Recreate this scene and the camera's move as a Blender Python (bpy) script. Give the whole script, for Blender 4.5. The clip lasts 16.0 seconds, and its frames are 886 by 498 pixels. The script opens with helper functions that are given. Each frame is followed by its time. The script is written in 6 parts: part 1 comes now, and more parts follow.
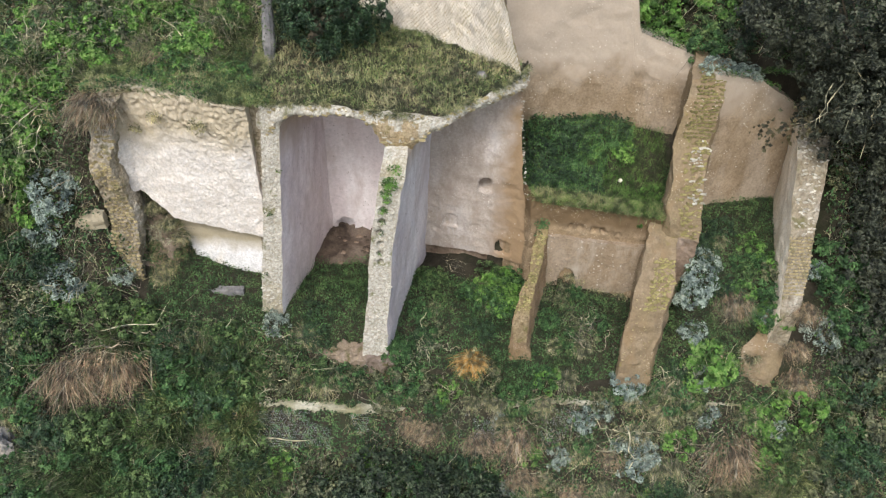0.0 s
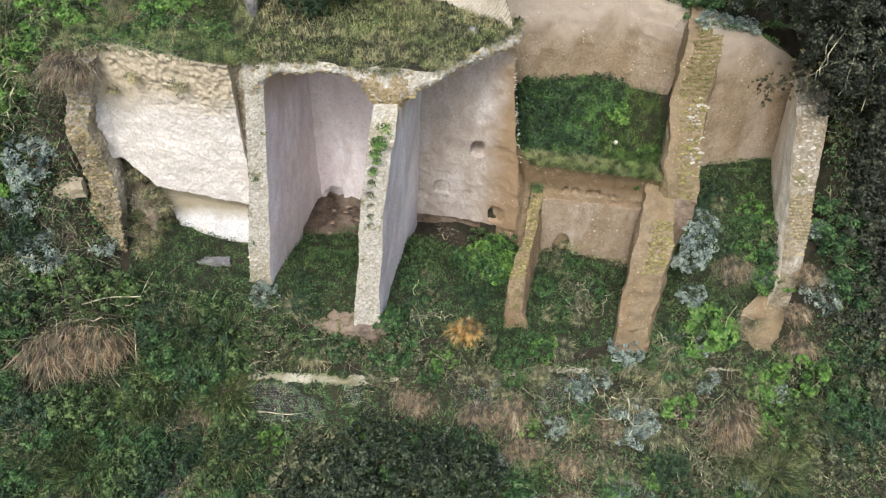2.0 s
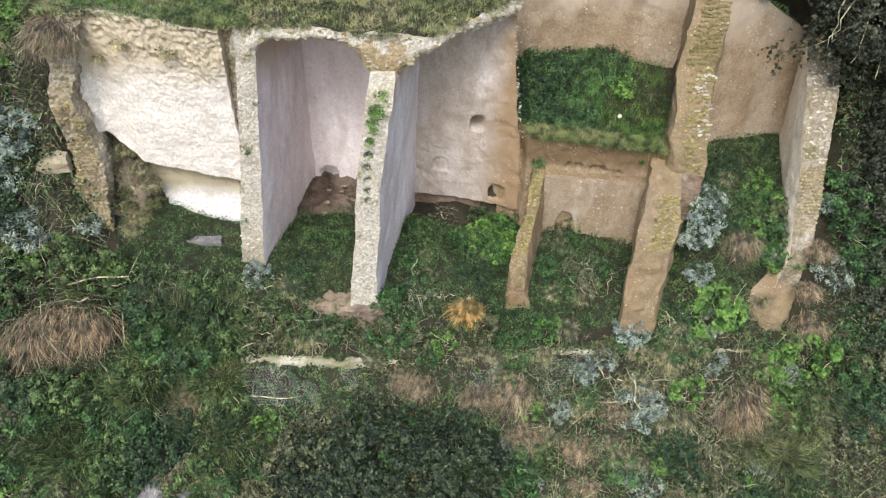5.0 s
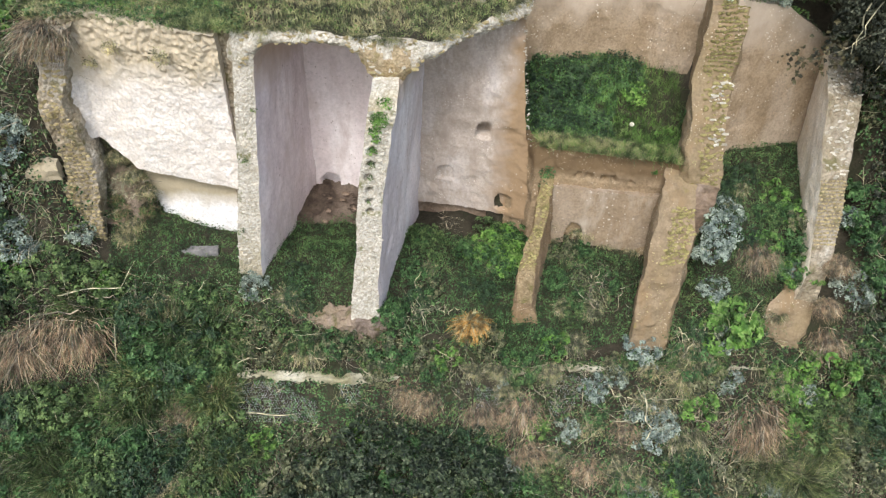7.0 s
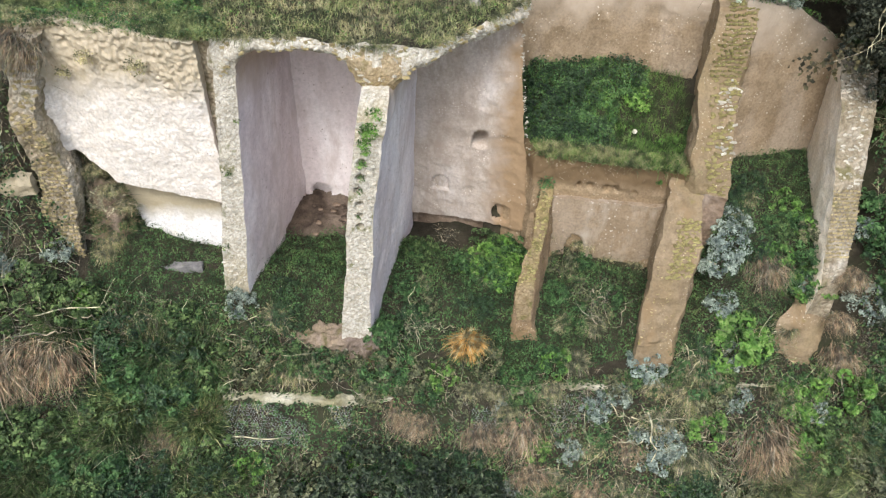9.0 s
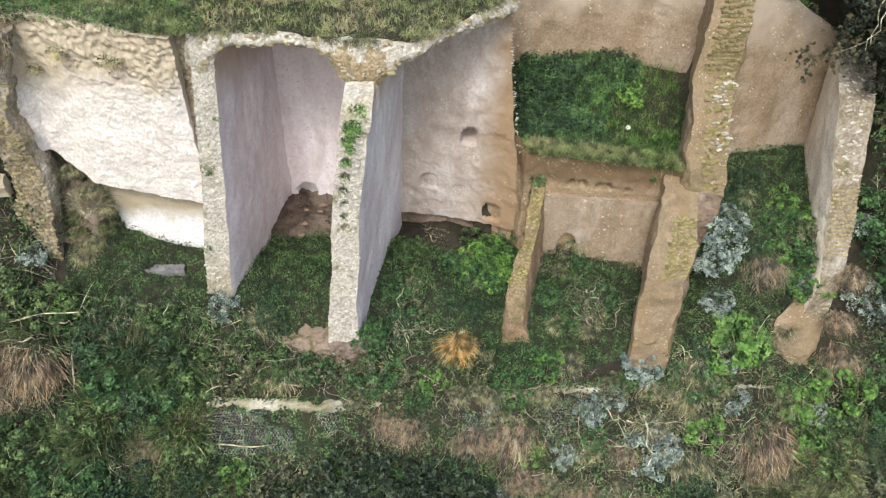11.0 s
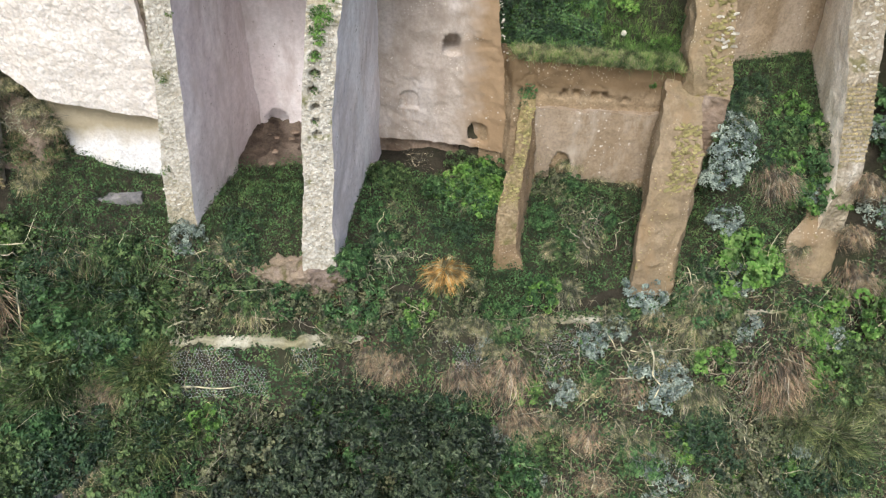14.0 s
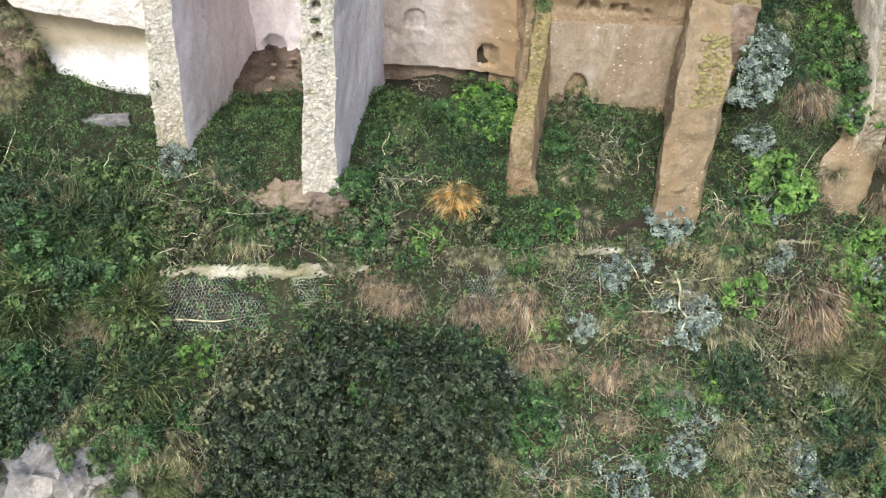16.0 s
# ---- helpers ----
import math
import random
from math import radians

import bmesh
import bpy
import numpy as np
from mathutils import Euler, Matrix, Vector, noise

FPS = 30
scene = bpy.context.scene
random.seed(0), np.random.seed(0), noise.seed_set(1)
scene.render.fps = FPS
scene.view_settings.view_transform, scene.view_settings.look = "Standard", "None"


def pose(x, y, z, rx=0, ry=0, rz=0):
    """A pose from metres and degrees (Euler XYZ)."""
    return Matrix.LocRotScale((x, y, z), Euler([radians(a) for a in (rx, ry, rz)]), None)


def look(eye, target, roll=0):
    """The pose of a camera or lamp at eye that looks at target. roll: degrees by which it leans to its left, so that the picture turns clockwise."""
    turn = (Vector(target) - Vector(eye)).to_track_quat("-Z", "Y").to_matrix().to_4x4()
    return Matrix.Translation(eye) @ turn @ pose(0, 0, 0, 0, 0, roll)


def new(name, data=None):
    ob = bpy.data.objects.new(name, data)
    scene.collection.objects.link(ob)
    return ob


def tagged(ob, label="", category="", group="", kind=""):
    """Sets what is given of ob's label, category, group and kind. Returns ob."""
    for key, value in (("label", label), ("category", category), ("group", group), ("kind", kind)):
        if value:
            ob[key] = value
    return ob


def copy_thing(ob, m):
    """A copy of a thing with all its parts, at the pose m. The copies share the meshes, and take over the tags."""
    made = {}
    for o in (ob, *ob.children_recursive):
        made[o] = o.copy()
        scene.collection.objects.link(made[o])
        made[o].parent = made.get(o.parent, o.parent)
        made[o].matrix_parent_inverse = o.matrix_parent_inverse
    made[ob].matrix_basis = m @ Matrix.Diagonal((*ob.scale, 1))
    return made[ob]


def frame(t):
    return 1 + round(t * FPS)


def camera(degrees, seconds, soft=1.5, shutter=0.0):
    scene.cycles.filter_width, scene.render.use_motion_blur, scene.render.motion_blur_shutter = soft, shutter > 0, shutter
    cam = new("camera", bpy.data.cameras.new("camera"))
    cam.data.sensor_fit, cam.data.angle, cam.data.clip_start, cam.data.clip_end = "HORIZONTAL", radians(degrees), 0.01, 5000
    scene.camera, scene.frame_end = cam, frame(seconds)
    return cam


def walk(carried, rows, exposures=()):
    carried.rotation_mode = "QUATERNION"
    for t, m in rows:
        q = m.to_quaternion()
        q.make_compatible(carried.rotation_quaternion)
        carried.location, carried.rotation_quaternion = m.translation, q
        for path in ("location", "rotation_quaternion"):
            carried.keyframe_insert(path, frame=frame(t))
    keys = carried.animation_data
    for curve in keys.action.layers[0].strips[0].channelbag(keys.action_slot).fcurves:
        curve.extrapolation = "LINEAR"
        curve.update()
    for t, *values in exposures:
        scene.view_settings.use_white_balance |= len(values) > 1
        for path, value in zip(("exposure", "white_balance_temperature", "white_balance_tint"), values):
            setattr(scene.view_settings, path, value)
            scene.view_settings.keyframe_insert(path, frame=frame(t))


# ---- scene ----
cam = camera(61.4, 16.0, soft=1.3)
METRES, EYE, TILT, LEAN, TURN = 8.0, 12.6, -36.0, -2.0, 0.0
ROWS = [
    (0.0, 0.0, 0.0, 0.0, -0.0, 0.0, 0.0),
    (0.5, 0.0, 0.0187, -0.0209, -0.69, -0.11, 0.72),
    (1.0, -0.0005, 0.0368, -0.0426, -1.06, -0.16, 1.1),
    (1.5, -0.004, 0.0533, -0.0665, -0.88, -0.22, 1.02),
    (2.0, -0.011, 0.0673, -0.0895, -0.84, -0.5, 0.92),
    (2.5, -0.0172, 0.0819, -0.1149, -1.28, -0.56, 1.34),
    (3.0, -0.0201, 0.0989, -0.1377, -1.58, -0.55, 1.6),
    (5.5, -0.0278, 0.1629, -0.1629, -1.11, -0.31, 1.01),
    (6.0, -0.0271, 0.181, -0.1577, -0.93, -0.55, 0.9),
    (6.5, -0.026, 0.2028, -0.1503, -1.07, -0.49, 0.95),
    (7.0, -0.0277, 0.2335, -0.134, -1.01, -0.24, 0.81),
    (7.5, -0.0268, 0.2657, -0.1105, -1.08, -0.25, 1.07),
    (8.0, -0.0229, 0.2902, -0.0973, -1.17, -0.48, 1.29),
    (10.5, 0.0047, 0.3806, -0.0737, -0.79, -0.54, 0.86),
    (11.0, 0.0065, 0.3913, -0.0779, -1.43, -0.64, 1.56),
    (11.5, 0.0083, 0.4098, -0.0984, -1.66, -0.82, 1.89),
    (12.0, 0.012, 0.4442, -0.134, -1.54, -0.69, 1.75),
    (12.5, 0.0161, 0.4856, -0.1703, -1.51, -0.6, 1.49),
    (13.0, 0.0172, 0.5205, -0.2053, -1.28, -0.51, 1.28),
    (13.5, 0.0106, 0.5463, -0.2407, -1.58, -0.66, 1.76),
    (14.0, 0.0016, 0.5673, -0.2821, -2.68, -0.87, 3.07),
    (14.5, -0.0084, 0.5894, -0.3254, -3.31, -0.85, 3.85),
    (15.0, -0.0193, 0.6158, -0.3679, -3.3, -0.81, 3.88),
    (15.5, -0.028, 0.6526, -0.4138, -3.19, -0.87, 3.81),
    (16.0, -0.0329, 0.697, -0.4628, -2.86, -0.92, 3.48),
]
walk(cam, [(t, pose(0, 0, EYE, TILT, LEAN, TURN) @ pose(METRES * x, METRES * y, METRES * z, 90 + pitch, roll, yaw)) for t, x, y, z, yaw, pitch, roll in ROWS],
     exposures=[(0.0, 0.66), (3.0, 0.81), (7.0, 0.88), (12.0, 0.87), (13.5, 0.82), (14.5, 0.88), (16.0, 1.05)])

# ---------------------------------------------------------------- light
world = bpy.data.worlds.new("sky")
scene.world = world
world.use_nodes = True
wn = world.node_tree.nodes
sky = wn.new("ShaderNodeTexSky")
sky.sky_type = "NISHITA"
sky.sun_disc = False
sky.sun_elevation = radians(48)
sky.sun_rotation = radians(196)
sky.air_density, sky.dust_density = 1.2, 3.0
wn["Background"].inputs["Strength"].default_value = 0.14
world.node_tree.links.new(sky.outputs[0], wn["Background"].inputs[0])
sun = new("sun", bpy.data.lights.new("sun", "SUN"))
sun.data.energy, sun.data.angle, sun.data.color = 1.35, radians(20), (1.0, 0.985, 0.96)
sun.matrix_world = look((-4.2, -14.7, 17), (0, 0, 0))

# ---------------------------------------------------------------- small tools
RNG = np.random.default_rng(7)


def hash3(i, j, k):
    n = (i * 374761393 + j * 668265263 + k * 2147483647) & 0xFFFFFFFF
    n = ((n ^ (n >> 13)) * 1274126177) & 0xFFFFFFFF
    return ((n ^ (n >> 16)) & 0xFFFF) / 32767.5 - 1.0


def vnoise(p, f, seed=0):
    """Smooth value noise of the points p (n, 3), -1 to 1."""
    q = np.asarray(p, float) * f + seed * 17.31
    i = np.floor(q).astype(np.int64)
    w = q - i
    w = w * w * (3 - 2 * w)
    out = 0
    for a in (0, 1):
        for b in (0, 1):
            for c in (0, 1):
                h = hash3(i[:, 0] + a, i[:, 1] + b, i[:, 2] + c)
                out = out + h * np.abs(1 - a - w[:, 0]) * np.abs(1 - b - w[:, 1]) * np.abs(1 - c - w[:, 2])
    return out


def fbm(p, f, seed=0, octaves=3):
    return sum(vnoise(p, f * 2 ** o, seed + o) * 0.55 ** o for o in range(octaves))


def rough(p, amp, f, seed=0):
    """Points moved by a smooth noise, so that surfaces that meet stay joined."""
    return p + amp * np.stack([fbm(p, f, seed + 5 * a) for a in range(3)], 1)


def unit(v):
    return v / np.maximum(np.linalg.norm(v, axis=-1, keepdims=True), 1e-9)


def mesh_of(name, verts, faces, mats, index=None, smooth=True):
    me = bpy.data.meshes.new(name)
    verts, faces = np.asarray(verts, np.float32), np.asarray(faces, np.int32)
    k = faces.shape[1]
    me.vertices.add(len(verts))
    me.vertices.foreach_set("co", verts.ravel())
    me.loops.add(faces.size)
    me.loops.foreach_set("vertex_index", faces.ravel())
    me.polygons.add(len(faces))
    me.polygons.foreach_set("loop_start", np.arange(0, faces.size, k, dtype=np.int32))
    if index is not None:
        me.polygons.foreach_set("material_index", np.asarray(index, np.int32))
    me.polygons.foreach_set("use_smooth", np.full(len(faces), smooth))
    for m in (mats if isinstance(mats, (list, tuple)) else [mats]):
        me.materials.append(m)
    me.update(calc_edges=True)
    me.validate()
    return me


def part(name, data, parent, label=""):
    ob = new(name, data)
    ob.parent = parent
    return tagged(ob, label=label)


def grid_faces(n, m, start=0):
    """Quads of a grid of n by m points."""
    a = np.arange(n * m).reshape(n, m) + start
    return np.stack([a[:-1, :-1], a[1:, :-1], a[1:, 1:], a[:-1, 1:]], -1).reshape(-1, 4)


class Soup:
    """Gathers grids of points into one mesh."""
    def __init__(self):
        self.v, self.f, self.i, self.n = [], [], [], 0

    def grid(self, g, mat=0, flip=False):
        g = np.asarray(g, float)
        f = grid_faces(g.shape[0], g.shape[1], self.n)
        self.v.append(g.reshape(-1, 3))
        self.f.append(f[:, ::-1] if flip else f)
        self.i.append(np.full(len(f), mat))
        self.n += g.shape[0] * g.shape[1]

    def mesh(self, name, mats, amp=0.0, freq=1.0, seed=0):
        v = np.concatenate(self.v)
        if amp:
            v = rough(rough(v, amp, freq, seed), amp * 0.35, freq * 5, seed + 9)
        return mesh_of(name, v, np.concatenate(self.f), mats, np.concatenate(self.i))


def resample(rows, step):
    """A polyline of rings (k, 4, 3), refined along its length to about step."""
    rows = np.asarray(rows, float)
    out = [rows[0]]
    for a, b in zip(rows[:-1], rows[1:]):
        n = max(1, int(np.ceil(np.linalg.norm(b - a, axis=1).max() / step)))
        out += [a + (b - a) * (i / n) for i in range(1, n + 1)]
    return np.array(out)


def block(name, rings, mats, sides=(0, 0, 0, 0), caps=(0, 0), step=0.09, amp=0.05, freq=1.5, seed=0, pits=()):
    """A rough solid through rings of four corners. sides: the material of each side, caps: of both ends."""
    r = resample(rings, step)
    s = Soup()
    counts = []
    for j in range(4):
        a, b = r[:, j], r[:, (j + 1) % 4]
        counts.append(max(1, int(np.ceil(np.linalg.norm(b - a, axis=1).max() / step))))
    counts[2], counts[3] = counts[0], counts[1]
    for j in range(4):
        w = np.linspace(0, 1, counts[j] + 1)[None, :, None]
        s.grid(r[:, j][:, None] * (1 - w) + r[:, (j + 1) % 4][:, None] * w, sides[j])
    for e, c in ((0, caps[0]), (-1, caps[1])):
        u = np.linspace(0, 1, counts[0] + 1)[:, None, None]
        w = np.linspace(0, 1, counts[1] + 1)[None, :, None]
        p = r[e]
        g = (p[0] * (1 - u) + p[1] * u) * (1 - w) + (p[3] * (1 - u) + p[2] * u) * w
        s.grid(g, c, flip=e == -1)
    if pits:
        limit, holes = pits
        for g in s.v:
            for hx, hz, hr, hd in holes:
                near = ((g[:, 0] - hx) ** 2 + (g[:, 2] - hz) ** 2 < hr ** 2) & (g[:, 1] < limit)
                g[near, 1] += hd
    return s.mesh(name, mats, amp, freq, seed)


def leaves(c, n, size, width=0.5, fold=0.15, rng=RNG):
    """Leaves at c that face along n: folded lozenges of two triangles."""
    k = len(c)
    t = unit(np.cross(n, rng.normal(size=(k, 3))))
    b = np.cross(n, t)
    s = (size * rng.uniform(0.6, 1.3, k))[:, None]
    v = np.stack([c - t * s / 2, c + b * s * width / 2 + n * s * fold, c + t * s / 2 - n * s * fold, c - b * s * width / 2 + n * s * fold], 1)
    i = np.arange(k)[:, None] * 4
    return v.reshape(-1, 3), np.concatenate([i + [0, 1, 2], i + [0, 2, 3]], 1).reshape(-1, 3)


def blades(base, way, length, width, droop, rng=RNG):
    """Grass blades of three triangles that bend towards the ground."""
    k = len(base)
    way = unit(way + rng.normal(size=(k, 3)) * 0.22)
    side = unit(np.cross(way, rng.normal(size=(k, 3)))) * width / 2
    ln = (length * rng.uniform(0.5, 1.3, k))[:, None]
    mid = base + way * ln * 0.55
    tip = base + way * ln * 0.95 + np.array([0, 0, -1.0]) * ln * droop
    mid = mid + np.array([0, 0, -1.0]) * ln * droop * 0.25 + rng.normal(size=(k, 3)) * ln * 0.06
    v = np.stack([base - side, base + side, mid + side * 0.8, mid - side * 0.8, tip], 1)
    i = np.arange(k)[:, None] * 5
    return v.reshape(-1, 3), np.concatenate([i + [0, 1, 2], i + [0, 2, 3], i + [3, 2, 4]], 1).reshape(-1, 3)


def tubes(lines, radii, sides=3):
    """Tapered twigs along polylines (n, k, 3), with a radius for each point (n, k)."""
    lines = np.asarray(lines, float)
    n, k = lines.shape[:2]
    t = unit(np.gradient(lines, axis=1))
    a = unit(np.cross(t, np.array([0.31, 0.55, 0.77])))
    b = np.cross(t, a)
    ang = np.arange(sides) * 2 * np.pi / sides
    v = lines[:, :, None] + np.asarray(radii)[:, :, None, None] * (np.cos(ang)[:, None] * a[:, :, None] + np.sin(ang)[:, None] * b[:, :, None])
    i = np.arange(n * k * sides).reshape(n, k, sides)
    j = np.roll(i, -1, axis=2)
    f = np.stack([i[:, :-1], j[:, :-1], j[:, 1:], i[:, 1:]], -1).reshape(-1, 4)
    return v.reshape(-1, 3), f


def joined(name, lots, mats):
    """One triangle mesh out of several lots (verts, faces, material)."""
    vs, fs, ix, n = [], [], [], 0
    for v, f, m in lots:
        f = np.asarray(f)
        if f.shape[1] == 4:
            f = np.concatenate([f[:, [0, 1, 2]], f[:, [0, 2, 3]]])
        vs.append(v), fs.append(f + n), ix.append(np.full(len(f), m))
        n += len(v)
    return mesh_of(name, np.concatenate(vs), np.concatenate(fs), mats, np.concatenate(ix), smooth=False)


# ---------------------------------------------------------------- materials
def nodes_of(name):
    m = bpy.data.materials.new(name)
    m.use_nodes = True
    t = m.node_tree
    return m, t, t.nodes["Principled BSDF"]


def ramp(t, fac, stops):
    r = t.nodes.new("ShaderNodeValToRGB")
    e = r.color_ramp.elements
    while len(e) < len(stops):
        e.new(0.5)
    for el, (p, c) in zip(e, stops):
        el.position, el.color = p, (*c, 1)
    t.links.new(fac, r.inputs[0])
    return r.outputs[0]


def noise_tex(t, vec, scale, detail=4, roughness=0.6, stretch=None):
    n = t.nodes.new("ShaderNodeTexNoise")
    n.inputs["Scale"].default_value, n.inputs["Detail"].default_value, n.inputs["Roughness"].default_value = scale, detail, roughness
    if stretch:
        mp = t.nodes.new("ShaderNodeMapping")
        mp.inputs["Scale"].default_value = stretch
        t.links.new(vec, mp.inputs[0])
        vec = mp.outputs[0]
    t.links.new(vec, n.inputs["Vector"])
    return n.outputs[0]


def mix(t, fac, a, b, blend="MIX"):
    m = t.nodes.new("ShaderNodeMix")
    m.data_type, m.blend_type = "RGBA", blend
    for sock, val in ((m.inputs[0], fac), (m.inputs[6], a), (m.inputs[7], b)):
        if isinstance(val, (int, float)):
            sock.default_value = val
        elif isinstance(val, tuple):
            sock.default_value = (*val, 1)
        else:
            t.links.new(val, sock)
    return m.outputs[2]


def bump(t, bsdf, height, strength, dist):
    b = t.nodes.new("ShaderNodeBump")
    b.inputs["Strength"].default_value, b.inputs["Distance"].default_value = strength, dist
    t.links.new(height, b.inputs["Height"])
    t.links.new(b.outputs[0], bsdf.inputs["Normal"])


def masonry(name, base, dark, stain, stain_at=(0.5, 0.62), scale=9.0, pits=0.03, streak=1.0, moss=None, cells=0.0, chips=None, side=None, joint=((1.12, 1.1, 1.05), (0.45, 0.4, 0.32)), speck=0.6, vary=0.0, wash=None):
    """Weathered plaster, tuff or rubble: two scales of colour, stains, pits."""
    m, t, p = nodes_of(name)
    co = t.nodes.new("ShaderNodeTexCoord").outputs["Object"]
    fine = noise_tex(t, co, scale * 3, 6, 0.65)
    mid = noise_tex(t, co, scale * 0.5, 5, 0.6, (1, 1, 1 / streak))
    big = noise_tex(t, co, 0.75, 4, 0.55, (1, 1, 0.55 / streak))
    c = mix(t, ramp(t, mid, [(0.38, (0, 0, 0)), (0.66, (1, 1, 1))]), dark, base)
    c = mix(t, ramp(t, big, [(stain_at[0], (0, 0, 0)), (stain_at[1], (1, 1, 1))]), c, stain)
    c = mix(t, speck, c, ramp(t, fine, [(0.3, (0.55, 0.55, 0.55)), (0.6, (1.22, 1.22, 1.22))]), "MULTIPLY")
    if vary:
        info = t.nodes.new("ShaderNodeObjectInfo")
        c = mix(t, vary, c, ramp(t, info.outputs["Random"], [(0.0, (0.45, 0.43, 0.38)), (0.4, (0.85, 0.83, 0.78)), (1.0, (1.3, 1.3, 1.28))]), "MULTIPLY")
    if wash:
        c = mix(t, ramp(t, noise_tex(t, co, wash[1], 6, 0.7, (1, 1, 0.35)), [(0.5, (0, 0, 0)), (0.68, (1, 1, 1))]), c, wash[0])
    h = fine
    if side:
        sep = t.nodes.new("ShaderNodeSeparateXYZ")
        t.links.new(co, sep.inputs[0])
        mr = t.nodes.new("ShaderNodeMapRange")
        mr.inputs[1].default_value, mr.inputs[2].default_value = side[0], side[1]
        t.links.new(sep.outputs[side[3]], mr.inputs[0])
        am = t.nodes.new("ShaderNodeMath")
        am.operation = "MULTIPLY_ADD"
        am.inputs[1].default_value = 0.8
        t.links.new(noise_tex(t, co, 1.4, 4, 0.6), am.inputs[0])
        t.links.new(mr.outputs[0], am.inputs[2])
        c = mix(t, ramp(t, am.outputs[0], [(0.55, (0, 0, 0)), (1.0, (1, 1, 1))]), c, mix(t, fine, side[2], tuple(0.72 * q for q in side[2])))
    if chips:
        for sc, thr in ((chips[1], 0.13), (chips[1] * 2.3, 0.19)):
            vo = t.nodes.new("ShaderNodeTexVoronoi")
            vo.inputs["Scale"].default_value = sc
            t.links.new(co, vo.inputs["Vector"])
            gate = ramp(t, noise_tex(t, co, 1.7, 3), [(0.50, (0, 0, 0)), (0.60, (1, 1, 1))])
            dot = ramp(t, vo.outputs["Distance"], [(thr * 0.7, (1, 1, 1)), (thr, (0, 0, 0))])
            c = mix(t, mix(t, 1.0, dot, gate, "MULTIPLY"), c, chips[0])
    if cells:
        v = t.nodes.new("ShaderNodeTexVoronoi")
        v.inputs["Scale"].default_value = cells
        wob = noise_tex(t, co, cells * 0.7, 2)
        mv = t.nodes.new("ShaderNodeVectorMath")
        mv.operation = "MULTIPLY_ADD"
        t.links.new(wob, mv.inputs[0])
        mv.inputs[1].default_value = (0.12, 0.12, 0.12)
        t.links.new(co, mv.inputs[2])
        t.links.new(mv.outputs[0], v.inputs["Vector"])
        c = mix(t, 0.8, c, ramp(t, v.outputs["Distance"], [(0.25, joint[0]), (0.75, joint[1])]), "MULTIPLY")
        inv = t.nodes.new("ShaderNodeMath")
        inv.operation = "MULTIPLY_ADD"
        inv.inputs[1].default_value = -1.6
        t.links.new(v.outputs["Distance"], inv.inputs[0])
        t.links.new(fine, inv.inputs[2])
        h = inv.outputs[0]
    if moss:
        c = mix(t, ramp(t, noise_tex(t, co, 2.6, 5, 0.65), [(moss[1], (0, 0, 0)), (moss[1] + 0.1, (1, 1, 1))]), c, mix(t, mid, moss[0], tuple(0.5 * x for x in moss[0])))
    t.links.new(c, p.inputs["Base Color"])
    p.inputs["Roughness"].default_value = 0.95
    p.inputs["Specular IOR Level"].default_value = 0.15
    bump(t, p, h, 0.8, pits)
    return m


def leafy(name, c1, c2, c3, rough_=0.55, trans=0.25):
    """Foliage, straw or twigs: the colour goes from leaf to leaf and from patch to patch, with the light and shade of
    clumps put in.
    """
    m, t, p = nodes_of(name)
    geo = t.nodes.new("ShaderNodeNewGeometry")
    info = t.nodes.new("ShaderNodeObjectInfo")
    co = t.nodes.new("ShaderNodeTexCoord").outputs["Object"]
    c = ramp(t, geo.outputs["Random Per Island"], [(0.0, tuple(0.9 * q for q in c1)), (0.5, c2), (1.0, tuple(0.95 * q for q in c3))])
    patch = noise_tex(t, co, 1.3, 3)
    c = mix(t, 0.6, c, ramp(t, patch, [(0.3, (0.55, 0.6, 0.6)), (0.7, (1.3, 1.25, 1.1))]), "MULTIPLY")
    # highlights and dark gaps of leaf clumps, painted into the colour by noise
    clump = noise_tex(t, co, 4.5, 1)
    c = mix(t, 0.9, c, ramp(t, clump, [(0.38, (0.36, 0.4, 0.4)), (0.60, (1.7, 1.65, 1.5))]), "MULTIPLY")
    c = mix(t, 0.5, c, ramp(t, info.outputs["Random"], [(0.0, (0.7, 0.75, 0.75)), (1.0, (1.25, 1.2, 1.1))]), "MULTIPLY")
    t.links.new(c, p.inputs["Base Color"])
    p.inputs["Roughness"].default_value = rough_
    p.inputs["Specular IOR Level"].default_value = 0.3
    if trans:
        tr = t.nodes.new("ShaderNodeBsdfTranslucent")
        t.links.new(c, tr.inputs[0])
        mx = t.nodes.new("ShaderNodeMixShader")
        mx.inputs[0].default_value = trans
        t.links.new(p.outputs[0], mx.inputs[1])
        t.links.new(tr.outputs[0], mx.inputs[2])
        t.links.new(mx.outputs[0], t.nodes["Material Output"].inputs[0])
    return m


